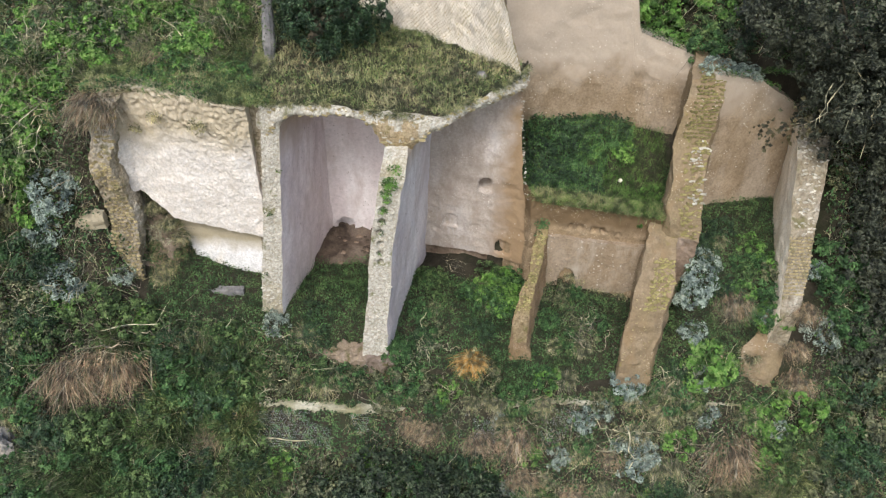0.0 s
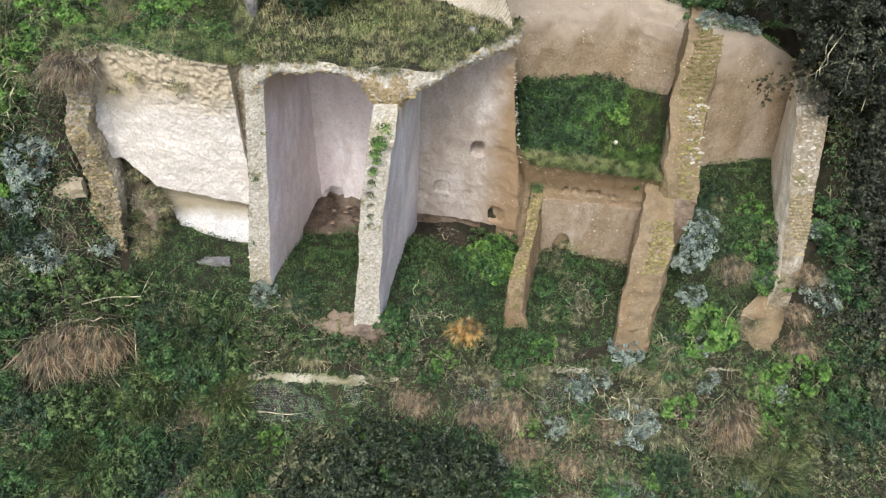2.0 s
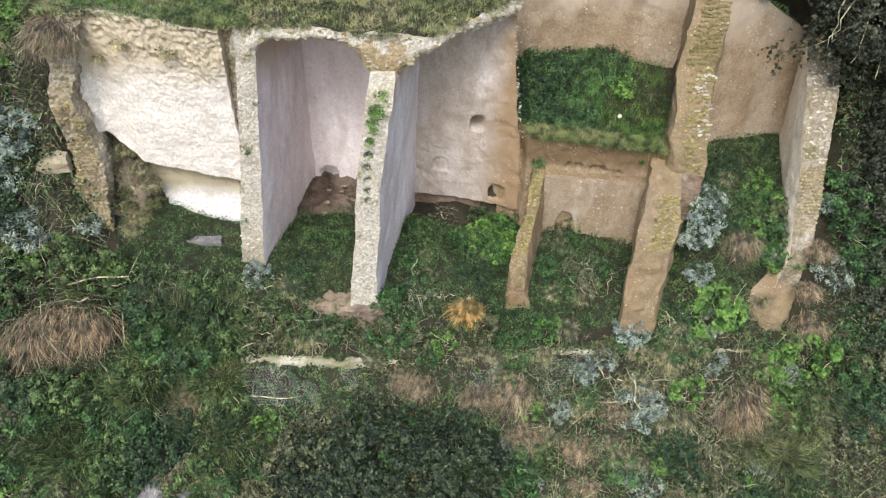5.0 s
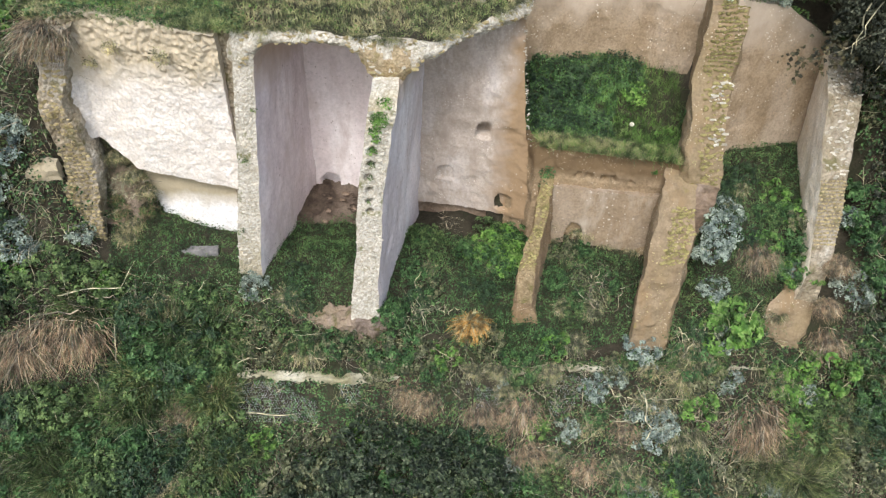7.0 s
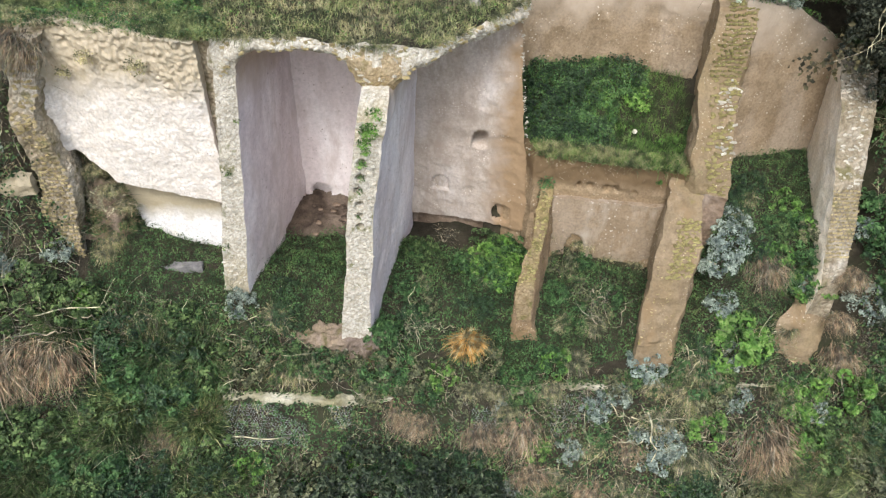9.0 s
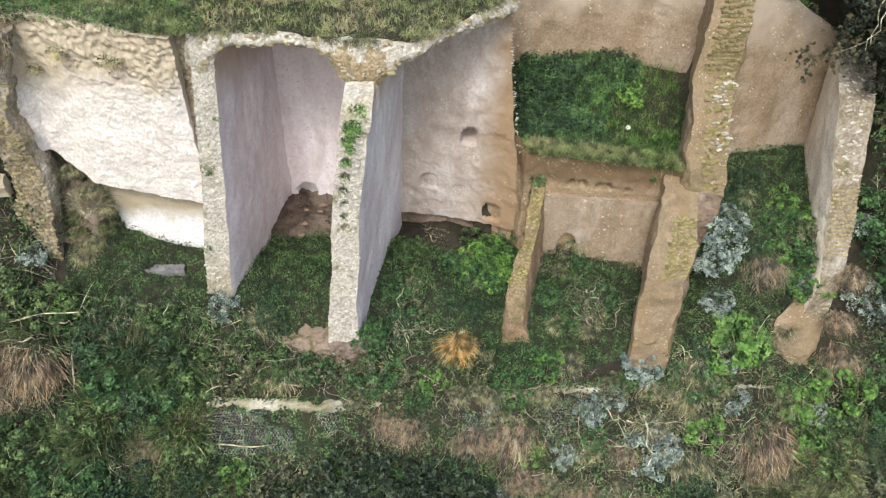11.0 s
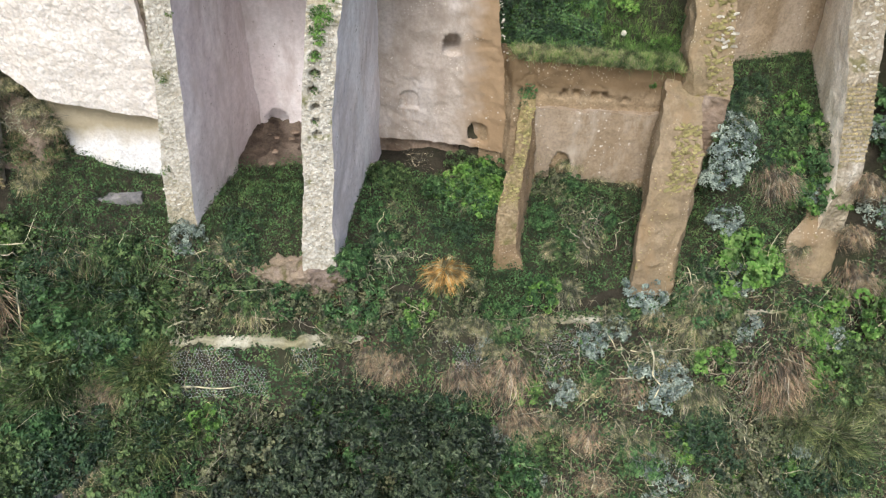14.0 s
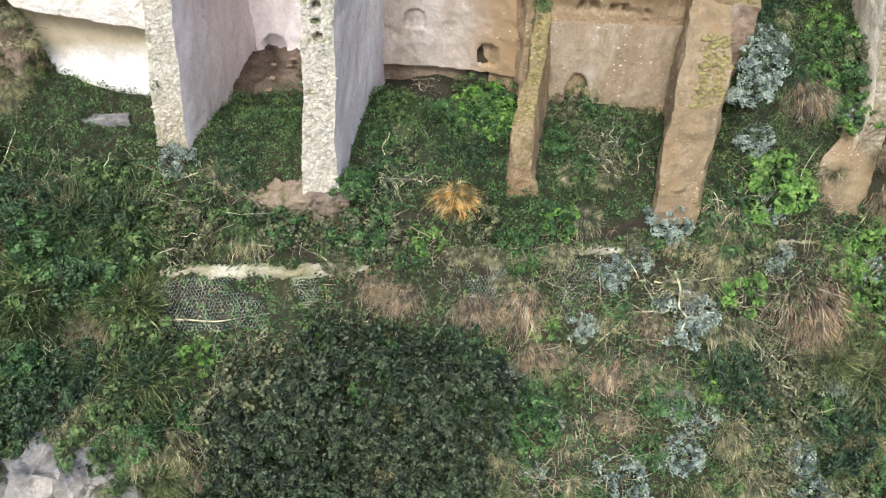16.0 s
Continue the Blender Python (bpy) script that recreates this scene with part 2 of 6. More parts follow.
SOFT = ((1.06, 1.06, 1.05), (0.72, 0.68, 0.62))
M_SOIL = masonry("soil", (0.055, 0.049, 0.034), (0.03, 0.027, 0.02), (0.036, 0.041, 0.022), scale=7, pits=0.04)
M_PLASTER = masonry("chamber_plaster", (0.735, 0.675, 0.685), (0.625, 0.56, 0.57), (0.825, 0.79, 0.80), (0.46, 0.66), scale=4, pits=0.005, streak=2.2, speck=0.3, chips=((0.42, 0.37, 0.35), 4.0), wash=((0.60, 0.535, 0.525), 2.2), side=(3.5, 5.2, (0.58, 0.48, 0.39), 2))
M_TUFF = masonry("tuff", (0.335, 0.262, 0.182), (0.245, 0.186, 0.122), (0.37, 0.305, 0.235), scale=6, pits=0.02, streak=1.6, side=(4.0, 6.4, (0.53, 0.455, 0.37), 2), chips=((0.66, 0.60, 0.50), 5.2))
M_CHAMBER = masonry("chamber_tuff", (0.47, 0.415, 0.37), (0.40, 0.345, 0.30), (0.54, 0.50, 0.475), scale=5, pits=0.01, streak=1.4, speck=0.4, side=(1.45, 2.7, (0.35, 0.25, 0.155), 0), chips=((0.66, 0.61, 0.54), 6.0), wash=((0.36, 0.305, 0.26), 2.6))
M_EARTH = masonry("earthy_tuff", (0.335, 0.25, 0.16), (0.225, 0.16, 0.10), (0.27, 0.19, 0.11), scale=7, pits=0.04, chips=((0.62, 0.55, 0.44), 9.0), moss=((0.26, 0.225, 0.07), 0.6))
M_TAN_EARTH = masonry("tan_earth_face", (0.285, 0.224, 0.148), (0.205, 0.157, 0.1), (0.25, 0.195, 0.117), scale=6, pits=0.03, speck=0.5, chips=((0.62, 0.55, 0.44), 7.0), wash=((0.25, 0.18, 0.105), 2.4), moss=((0.27, 0.225, 0.08), 0.62))
M_RETAIN = masonry("stained_earth_wall", (0.325, 0.25, 0.165), (0.24, 0.18, 0.115), (0.28, 0.21, 0.13), scale=6, pits=0.035, chips=((0.62, 0.55, 0.44), 7.0), side=(1.35, 1.9, (0.185, 0.13, 0.075), 2))
M_CELL = masonry("cell_wall", (0.315, 0.248, 0.174), (0.25, 0.192, 0.13), (0.32, 0.26, 0.195), scale=5, pits=0.02, speck=0.5, chips=((0.60, 0.55, 0.48), 4.5), wash=((0.42, 0.365, 0.30), 1.6))
M_GREY_TOP = masonry("grey_lichened_rubble", (0.40, 0.355, 0.27), (0.26, 0.225, 0.165), (0.50, 0.47, 0.41), scale=7, pits=0.04, cells=11, joint=((1.05, 1.05, 1.04), (0.7, 0.66, 0.6)), moss=((0.25, 0.23, 0.12), 0.55))
M_LICHEN = masonry("lichened_stone", (0.36, 0.30, 0.175), (0.25, 0.20, 0.115), (0.36, 0.33, 0.14), (0.44, 0.60), scale=12, pits=0.03, vary=0.7)
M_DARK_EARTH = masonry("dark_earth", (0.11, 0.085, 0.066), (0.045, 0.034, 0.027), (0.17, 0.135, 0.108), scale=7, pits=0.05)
M_BANK = masonry("brown_undercut", (0.27, 0.205, 0.155), (0.17, 0.125, 0.09), (0.31, 0.25, 0.20), scale=5, pits=0.04)
M_WHITE = masonry("white_limestone_face", (0.755, 0.725, 0.695), (0.685, 0.645, 0.605), (0.70, 0.67, 0.66), (0.6, 0.8), scale=6, pits=0.013, cells=11, joint=((1.02, 1.02, 1.02), (0.90, 0.88, 0.84)), chips=((0.36, 0.32, 0.28), 7.5), wash=((0.64, 0.60, 0.56), 3.5), side=(3.6, 5.0, (0.55, 0.485, 0.37), 2))
M_PALE = masonry("pale_wall", (0.78, 0.735, 0.65), (0.68, 0.62, 0.53), (0.68, 0.60, 0.46), (0.58, 0.75), scale=9, pits=0.03)
M_CREAM = masonry("cream_plaster", (0.80, 0.725, 0.61), (0.70, 0.61, 0.48), (0.57, 0.46, 0.31), (0.5, 0.66), scale=7, pits=0.02)
# white below, tan towards the top; the overhang's shade is put into that tan
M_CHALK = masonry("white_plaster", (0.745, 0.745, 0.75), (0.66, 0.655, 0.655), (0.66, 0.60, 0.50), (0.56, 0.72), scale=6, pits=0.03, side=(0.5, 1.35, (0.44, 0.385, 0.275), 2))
M_KERB = masonry("worn_kerb_plaster", (0.60, 0.575, 0.47), (0.43, 0.41, 0.31), (0.27, 0.255, 0.16), (0.46, 0.58), scale=6, pits=0.03)
M_RUBBLE = masonry("rubble_masonry", (0.585, 0.57, 0.525), (0.46, 0.44, 0.385), (0.46, 0.42, 0.32), (0.54, 0.70), scale=8, pits=0.016, cells=15, joint=((1.08, 1.08, 1.07), (0.68, 0.64, 0.56)), moss=((0.25, 0.25, 0.13), 0.57))
M_LEDGE = masonry("pinkish_ledge", (0.31, 0.25, 0.215), (0.19, 0.15, 0.12), (0.27, 0.215, 0.15), (0.44, 0.56), scale=11, pits=0.03, moss=((0.17, 0.15, 0.075), 0.5))
M_SPANDREL = masonry("tan_rubble", (0.47, 0.395, 0.275), (0.35, 0.285, 0.185), (0.39, 0.30, 0.17), scale=9, pits=0.03, cells=14, joint=SOFT, moss=((0.25, 0.21, 0.09), 0.56))
M_OLIVE = masonry("olive_stone", (0.215, 0.195, 0.10), (0.135, 0.12, 0.062), (0.25, 0.23, 0.09), scale=14, pits=0.02, vary=0.5)
M_LOW = masonry("mossy_low_wall", (0.33, 0.265, 0.165), (0.23, 0.18, 0.11), (0.27, 0.22, 0.11), scale=8, pits=0.035, cells=12, joint=SOFT, moss=((0.20, 0.18, 0.075), 0.52))
M_TAN = masonry("tan_stone", (0.50, 0.42, 0.29), (0.38, 0.31, 0.20), (0.42, 0.36, 0.18), scale=12, pits=0.03, vary=0.7)
M_STONE = masonry("stone", (0.66, 0.65, 0.605), (0.56, 0.545, 0.50), (0.52, 0.49, 0.42), scale=14, pits=0.02, vary=0.8)

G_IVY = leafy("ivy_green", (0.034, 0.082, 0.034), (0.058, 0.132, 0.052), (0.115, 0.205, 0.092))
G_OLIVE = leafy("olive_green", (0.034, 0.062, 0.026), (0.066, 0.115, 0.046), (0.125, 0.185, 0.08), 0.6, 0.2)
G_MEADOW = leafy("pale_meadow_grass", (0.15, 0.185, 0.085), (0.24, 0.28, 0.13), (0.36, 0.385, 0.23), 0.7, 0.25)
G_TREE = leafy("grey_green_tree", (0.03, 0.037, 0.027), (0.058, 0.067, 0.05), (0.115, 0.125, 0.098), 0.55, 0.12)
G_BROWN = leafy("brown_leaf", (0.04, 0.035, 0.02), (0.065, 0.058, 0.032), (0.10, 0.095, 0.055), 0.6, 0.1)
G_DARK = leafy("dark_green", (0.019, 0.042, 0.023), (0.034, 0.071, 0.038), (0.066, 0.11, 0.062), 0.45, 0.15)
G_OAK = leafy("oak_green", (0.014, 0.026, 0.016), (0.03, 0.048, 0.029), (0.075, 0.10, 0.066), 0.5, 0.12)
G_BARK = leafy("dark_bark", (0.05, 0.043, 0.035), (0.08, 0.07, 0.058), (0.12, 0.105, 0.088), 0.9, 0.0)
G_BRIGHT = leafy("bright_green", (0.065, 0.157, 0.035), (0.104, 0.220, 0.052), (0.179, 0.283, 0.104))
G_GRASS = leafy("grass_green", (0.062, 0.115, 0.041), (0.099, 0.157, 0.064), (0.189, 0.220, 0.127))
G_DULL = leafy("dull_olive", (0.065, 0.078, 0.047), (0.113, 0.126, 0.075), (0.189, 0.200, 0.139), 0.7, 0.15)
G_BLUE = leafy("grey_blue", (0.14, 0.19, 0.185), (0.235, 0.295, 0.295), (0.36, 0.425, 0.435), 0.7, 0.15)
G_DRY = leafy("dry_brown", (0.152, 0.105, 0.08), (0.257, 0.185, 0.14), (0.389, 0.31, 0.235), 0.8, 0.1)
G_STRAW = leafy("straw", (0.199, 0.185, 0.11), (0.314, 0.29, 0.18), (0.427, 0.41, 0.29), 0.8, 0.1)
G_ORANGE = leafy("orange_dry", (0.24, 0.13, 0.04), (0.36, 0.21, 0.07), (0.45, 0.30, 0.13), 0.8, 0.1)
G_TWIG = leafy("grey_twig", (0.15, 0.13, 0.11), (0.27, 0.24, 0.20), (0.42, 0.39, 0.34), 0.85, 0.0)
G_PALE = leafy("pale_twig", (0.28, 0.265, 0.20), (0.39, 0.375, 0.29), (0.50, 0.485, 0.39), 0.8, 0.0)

# ---------------------------------------------------------------- ground: one sheet, valley to hilltop
LOW = [(-600, -46), (-20, -45), (2, -20), (8, -10)]
TOP = [(22, 9.0), (30, 13), (60, 26), (600, 30)]
FRONT = [(10.5, -6.2), (11.5, -4.85), (12.4, -3.8), (12.9, -3.1), (13.15, -2.75), (13.28, -2.4), (13.4, -2.25), (13.75, -2.15), (13.95, -1.8), (14.3, -1.35), (14.9, -0.85), (16, -0.62)]
STATIONS = [
    (-14, [(11, -4.6), (12.5, -3.2), (13.4, -2.0), (14.5, -0.1), (15.3, 2.4), (15.9, 4.2), (16.8, 5.2), (18.5, 6.4)]),
    (-8.2, [(11, -4.3), (12.6, -3.2), (13.3, -2.3), (14.6, -0.4), (15.3, 2.0), (15.8, 4.2), (16.2, 5.0), (18.5, 6.4)]),
    (-7.6, [(11, -4.2), (12.8, -3.3), (13.6, -2.6), (14.6, -1.3), (15.3, 0.1), (16.05, 0.8), (16.6, 0.9), (16.7, 5.2), (18.5, 6.4)]),
    (-4.4, [(11, -4.6), (12.8, -3.4), (13.7, -2.5), (14.6, -1.3), (15.2, -0.6), (15.9, -0.15), (16.6, 0), (16.7, 5.2), (18.5, 6.4)]),
    (-3.9, FRONT + [(18.9, -0.5), (19.2, 5.0), (20, 7.0)]),
    (-0.7, FRONT + [(18.9, -0.5), (19.2, 5.0), (20, 7.0)]),
    (-0.3, FRONT + [(18.6, -0.5), (18.75, 5.0), (19.6, 5.6), (20, 8.0)]),
    (1.0, FRONT + [(18.6, -0.5), (18.75, 5.0), (19.2, 5.6), (19.95, 8.0)]),
    (1.78, [(10.5, -6.4), (11.5, -5.15), (12.6, -3.95), (13.3, -2.95), (13.5, -2.6), (13.7, -2.42), (14.0, -2.2), (14.3, -1.6), (14.8, -1.0), (16, -0.62)] + [(18.6, -0.5), (18.75, 5.0), (18.95, 5.6), (19.9, 8.0)]),
    (1.85, [(10.5, -6.4), (11.5, -5.2), (12.6, -4.1), (13.3, -3.3), (13.6, -2.95), (13.75, -2.62), (14.2, -2.5), (14.45, -1.85), (14.8, -1.05), (15.6, -0.65), (16.85, -0.5), (16.95, 2.05), (17.7, 2.2), (18.3, 2.9), (18.75, 3.7), (19.3, 3.85), (19.4, 6.4)]),
    (6.62, [(10.5, -6.6), (11.5, -5.4), (12.6, -4.3), (13.3, -3.35), (13.6, -2.95), (13.75, -2.65), (14.2, -2.52), (14.5, -1.9), (14.9, -1.2), (16.85, -0.5), (16.95, 2.05), (18.2, 2.25), (18.9, 3.3), (19.3, 3.5), (19.4, 5.3), (21, 7.2)]),
    (6.95, [(10.5, -6.8), (11.5, -5.6), (13.2, -3.6), (13.5, -2.85), (14.0, -2.65), (14.4, -1.75), (14.75, -0.9), (15.05, 0.1), (15.4, 0.8), (16.2, 1.2), (17.0, 1.52), (17.8, 1.85), (17.95, 5.3), (19, 6.6)]),
    (9.85, [(10.5, -6.8), (11.5, -5.6), (13.2, -3.6), (13.5, -2.85), (14.0, -2.65), (14.4, -1.75), (14.75, -0.9), (15.05, 0.1), (15.4, 0.8), (16.2, 1.2), (17.0, 1.52), (17.8, 1.85), (17.95, 5.0), (19, 6.6)]),
    (10.45, [(10.5, -7.0), (11.5, -5.7), (13, -3.8), (13.8, -2.6), (14.4, -1.1), (15.0, 0.6), (15.8, 2.5), (16.6, 4.1), (17.5, 5.2), (19, 6.4)]),
    (14, [(10.5, -7.0), (11.5, -5.7), (13, -3.8), (13.8, -2.6), (14.4, -1.1), (15.0, 0.6), (15.8, 2.5), (16.6, 4.1), (17.5, 5.2), (19, 6.4)]),
]


def height(x, y):
    x, y = np.broadcast_arrays(np.asarray(x, float), np.asarray(y, float))
    # the rooms' back lines run askew, so the profiles slide along them
    slide = np.where(x < 1.8, np.interp(x, [-0.3, 1.75], [0, 0.67]), np.interp(x, [2.7, 2.78, 6.6, 6.95], [-0.5, 0, 0.76, 0]))
    y = y + slide * np.clip((y - 15) / 1.2, 0, 1) * np.clip((19.2 - y) / 1.2, 0, 1)
    xs = np.array([s[0] for s in STATIONS])
    zs = np.stack([np.interp(y, *np.array(LOW + s[1] + TOP, float).T) for s in STATIONS])
    k = np.clip(np.searchsorted(xs, x) - 1, 0, len(xs) - 2)
    w = np.clip((x - xs[k]) / (xs[k + 1] - xs[k]), 0, 1)
    a, b = np.take_along_axis(zs, k[None], 0)[0], np.take_along_axis(zs, (k + 1)[None], 0)[0]
    p = np.stack([x.ravel(), y.ravel(), 0 * x.ravel()], 1)
    return a + (b - a) * w + 0.12 * fbm(p, 0.9, 3).reshape(x.shape)


def slope(x, y):
    """Normals of the ground."""
    e = 0.12
    n = np.stack([height(x - e, y) - height(x + e, y), height(x, y - e) - height(x, y + e), np.full(np.shape(x), 2 * e)], -1)
    return unit(n)


gx = np.concatenate([[-600, -200, -60, -30, -20], np.arange(-15, 15.01, 0.125), [20, 30, 60, 200, 600]])
gy = np.concatenate([[-600, -200, -60, -20, -6, 2, 5], np.arange(7, 22.01, 0.1), [24, 27, 30, 40, 60, 150, 600]])
GX, GY = np.meshgrid(gx, gy, indexing="ij")
gsoup = Soup()
gsoup.grid(np.stack([GX, GY, height(GX, GY)], -1))
tagged(new("ground", gsoup.mesh("ground", [M_SOIL])), "steep overgrown earth slope with terraced hillside", "ground", kind="structure")

# ---------------------------------------------------------------- ruins
def arch_dent(v, x, z, w, h, depth, round_=True):
    """Pushes points of a front face back where they lie in a niche with its foot at z."""
    dx = np.abs(v[:, 0] - x) / (w / 2)
    top = z + h * (np.sqrt(np.clip(1 - dx ** 2, 0, 1)) * 0.5 + 0.5 if round_ else 1)
    inside = (dx < 1) & (v[:, 2] > z) & (v[:, 2] < top)
    v[inside, 1] += depth
    return v


def wall_face(name, cols, mats, step=0.05, thick=0.5, amp=0.035, freq=1.2, seed=0, dents=(), mat=0, fine=0.25, crag=0.0):
    """A wall along x: cols of (x, z, y) at the foot and (x, z, y) at the top; rough front with niches, top, back and ends."""
    cols = np.asarray(cols, float)
    d = np.concatenate([[0], np.cumsum(np.linalg.norm(np.diff(cols[:, :2, [0, 2]].mean(1), axis=0), axis=1))])
    n = max(2, int(d[-1] / step))
    u = np.linspace(0, d[-1], n + 1)
    lo = np.stack([np.interp(u, d, cols[:, 0, a]) for a in range(3)], 1)[:, [0, 2, 1]]
    hi = np.stack([np.interp(u, d, cols[:, 1, a]) for a in range(3)], 1)[:, [0, 2, 1]]
    m = max(2, int(np.abs(hi - lo)[:, 2].max() / step))
    w = np.linspace(0, 1, m + 1)[None, :, None]
    front = lo[:, None] * (1 - w) + hi[:, None] * w
    flat = front.reshape(-1, 3)
    flat = rough(rough(rough(flat, amp, freq, seed), amp * 0.5, freq * 4, seed + 4), amp * fine, freq * 10, seed + 8)
    if crag:
        up = np.clip((np.broadcast_to(w, front.shape[:2] + (1,)).reshape(-1) + 0.12 * fbm(flat, 1.1, seed + 3) - 0.55) / 0.35, 0.05, 1)
        flat[:, 1] -= crag * up * (np.abs(fbm(flat, 8.0, seed + 11)) * 1.6 - 0.5 + 0.7 * vnoise(flat, 16.0, seed + 13))
    for dn in dents:
        flat = arch_dent(flat, *dn)
    front = flat.reshape(front.shape)
    back = front.copy()
    back[:, :, 1] = np.maximum(front[:, :, 1], 0) + thick
    s = Soup()
    s.grid(front, mat, flip=True)
    s.grid(back, mat)
    for a in (0, -1):
        s.grid(np.stack([front[:, a], front[:, a] * 0.5 + back[:, a] * 0.5, back[:, a]], 1), mat)
        s.grid(np.stack([front[a], front[a] * 0.5 + back[a] * 0.5, back[a]], 1), mat)
    return s.mesh(name, mats)


def wall_leaning(name, rows, foot, mats, seed=0, amp=0.05, step=0.055, freq=1.8, **kw):
    """A wall that runs away from the valley with battered sides: rows of (y, x at the left foot, left top, right top, right foot, z top)."""
    rings = [((a, y, foot), (b, y, z), (c, y, z), (d, y, foot)) for y, a, b, c, d, z in rows]
    return block(name, rings, mats, step=step, amp=amp, freq=freq, seed=seed, **kw)


def solid(name, data, label, category):
    return tagged(new(name, data), label, category, kind="structure")


PIER_HOLES = [(-1.05, 3.22, 0.07, 0.32), (-1.08, 2.88, 0.085, 0.32), (-1.12, 2.57, 0.085, 0.34), (-1.1, 2.26, 0.085, 0.34), (-1.13, 2.0, 0.065, 0.3), (-1.12, 1.76, 0.07, 0.32)]


# the tall pier between the two vaulted chambers
def corners(z, fl, fr, br, bl):
    return [(*fl, z), (*fr, z), (*br, z), (*bl, z)]


pier = solid("wall_pier", block("wall_pier", [
    corners(-1.4, (-1.6, 14.0), (-1.0, 14.05), (-0.05, 17.95), (-0.7, 18.6)),
    corners(-0.5, (-1.58, 13.98), (-0.97, 14.02), (-0.08, 17.9), (-0.7, 18.6)),
    corners(1.0, (-1.45, 14.2), (-0.89, 14.25), (-0.03, 17.7), (-0.6, 18.6)),
    corners(2.0, (-1.37, 14.32), (-0.84, 14.37), (0.0, 17.55), (-0.6, 18.6)),
    corners(3.2, (-1.24, 14.40), (-0.68, 14.45), (0.02, 17.4), (-0.55, 18.6)),
    corners(4.1, (-1.12, 14.50), (-0.56, 14.55), (0.05, 17.3), (-0.55, 18.6)),
    corners(4.45, (-1.06, 14.62), (-0.52, 14.66), (0.05, 17.3), (-0.55, 18.6)),
    corners(4.6, (-1.02, 14.95), (-0.5, 15.0), (0.05, 17.3), (-0.55, 18.6)),
    corners(5.1, (-1.02, 15.1), (-0.5, 15.1), (0.05, 17.3), (-0.55, 18.6)),
], [M_RUBBLE, M_PLASTER], sides=(0, 1, 1, 1), step=0.035, amp=0.03, freq=1.2, seed=3, pits=(14.7, PIER_HOLES)),
    "tall narrow rubble pier wall with plastered side between two chambers", "wall")

# buttress with the left chamber's side wall
solid("wall_buttress", block("wall_buttress", [
    corners(-1.2, (-4.48, 15.1), (-3.80, 15.2), (-2.8, 18.9), (-3.6, 19.0)),
    corners(-0.5, (-4.36, 15.15), (-3.84, 15.25), (-2.75, 18.9), (-3.6, 19.0)),
    corners(2.05, (-4.08, 15.28), (-3.62, 15.32), (-2.78, 18.8), (-3.6, 19.0)),
    corners(4.6, (-3.88, 15.34), (-3.48, 15.4), (-2.8, 18.7), (-3.6, 19.0)),
    corners(5.3, (-3.86, 15.36), (-3.44, 15.42), (-2.8, 18.7), (-3.6, 19.0)),
], [M_RUBBLE, M_PLASTER], sides=(0, 1, 1, 1), step=0.06, amp=0.03, freq=1.2, seed=11),
    "slender rubble buttress with smooth grey plastered chamber wall", "wall")

# left chamber's back wall
solid("wall_chamber_left", wall_face("wall_chamber_left", [
    [(-2.95, -0.8, 18.55), (-2.95, 5.2, 18.2)], [(-0.4, -0.8, 18.4), (-0.4, 5.2, 18.0)]], [M_PLASTER],
    dents=[(-2.45, -0.4, 0.5, 0.65, 0.3)], seed=5), "smooth grey plaster back wall of a vaulted chamber", "wall")

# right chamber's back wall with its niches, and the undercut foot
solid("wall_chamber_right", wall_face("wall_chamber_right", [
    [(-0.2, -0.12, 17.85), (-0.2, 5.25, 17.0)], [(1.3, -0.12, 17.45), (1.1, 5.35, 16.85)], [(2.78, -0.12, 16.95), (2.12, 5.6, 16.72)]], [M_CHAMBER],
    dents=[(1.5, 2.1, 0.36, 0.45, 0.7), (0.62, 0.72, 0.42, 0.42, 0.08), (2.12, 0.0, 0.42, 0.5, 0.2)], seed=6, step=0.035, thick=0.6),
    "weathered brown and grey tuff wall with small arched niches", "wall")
solid("wall_foot", wall_face("wall_foot", [
    [(-0.2, -0.9, 18.05), (-0.2, -0.08, 18.15)], [(2.8, -0.9, 17.3), (2.8, -0.08, 17.35)]], [M_BANK], thick=0.3, seed=7, amp=0.06),
    "undercut earthy foot of the chamber wall", "wall")

# vault: arched rim in front, soffit behind, grassy top
RIM = np.array([(-4.3, 15.75, 4.9, 5.2), (-3.75, 15.5, 4.2, 5.25), (-3.5, 15.4, 4.63, 5.28), (-3.3, 15.36, 4.9, 5.3), (-3.05, 15.35, 5.03, 5.3), (-2.3, 15.3, 5.1, 5.34), (-1.6, 15.2, 5.08, 5.32),
                (-1.35, 15.12, 4.98, 5.32), (-1.15, 15.05, 4.75, 5.3), (-1.0, 15.0, 4.4, 5.3), (-0.55, 15.0, 4.28, 5.3), (-0.3, 15.0, 4.62, 5.3), (-0.05, 15.02, 4.85, 5.3), (0.3, 15.1, 5.02, 5.3),
                (0.95, 15.6, 5.14, 5.42), (1.7, 16.2, 5.25, 5.55), (2.14, 16.56, 5.35, 5.7), (2.3, 16.9, 5.3, 5.75)])
ru = np.concatenate([[0], np.cumsum(np.linalg.norm(np.diff(RIM[:, :2], axis=0), axis=1))])
uu = np.arange(0, ru[-1], 0.06)
rx, ry, rl, rt = (np.interp(uu, ru, RIM[:, a]) for a in range(4))
vs = Soup()
w = np.linspace(0, 1, 9)[None, :]
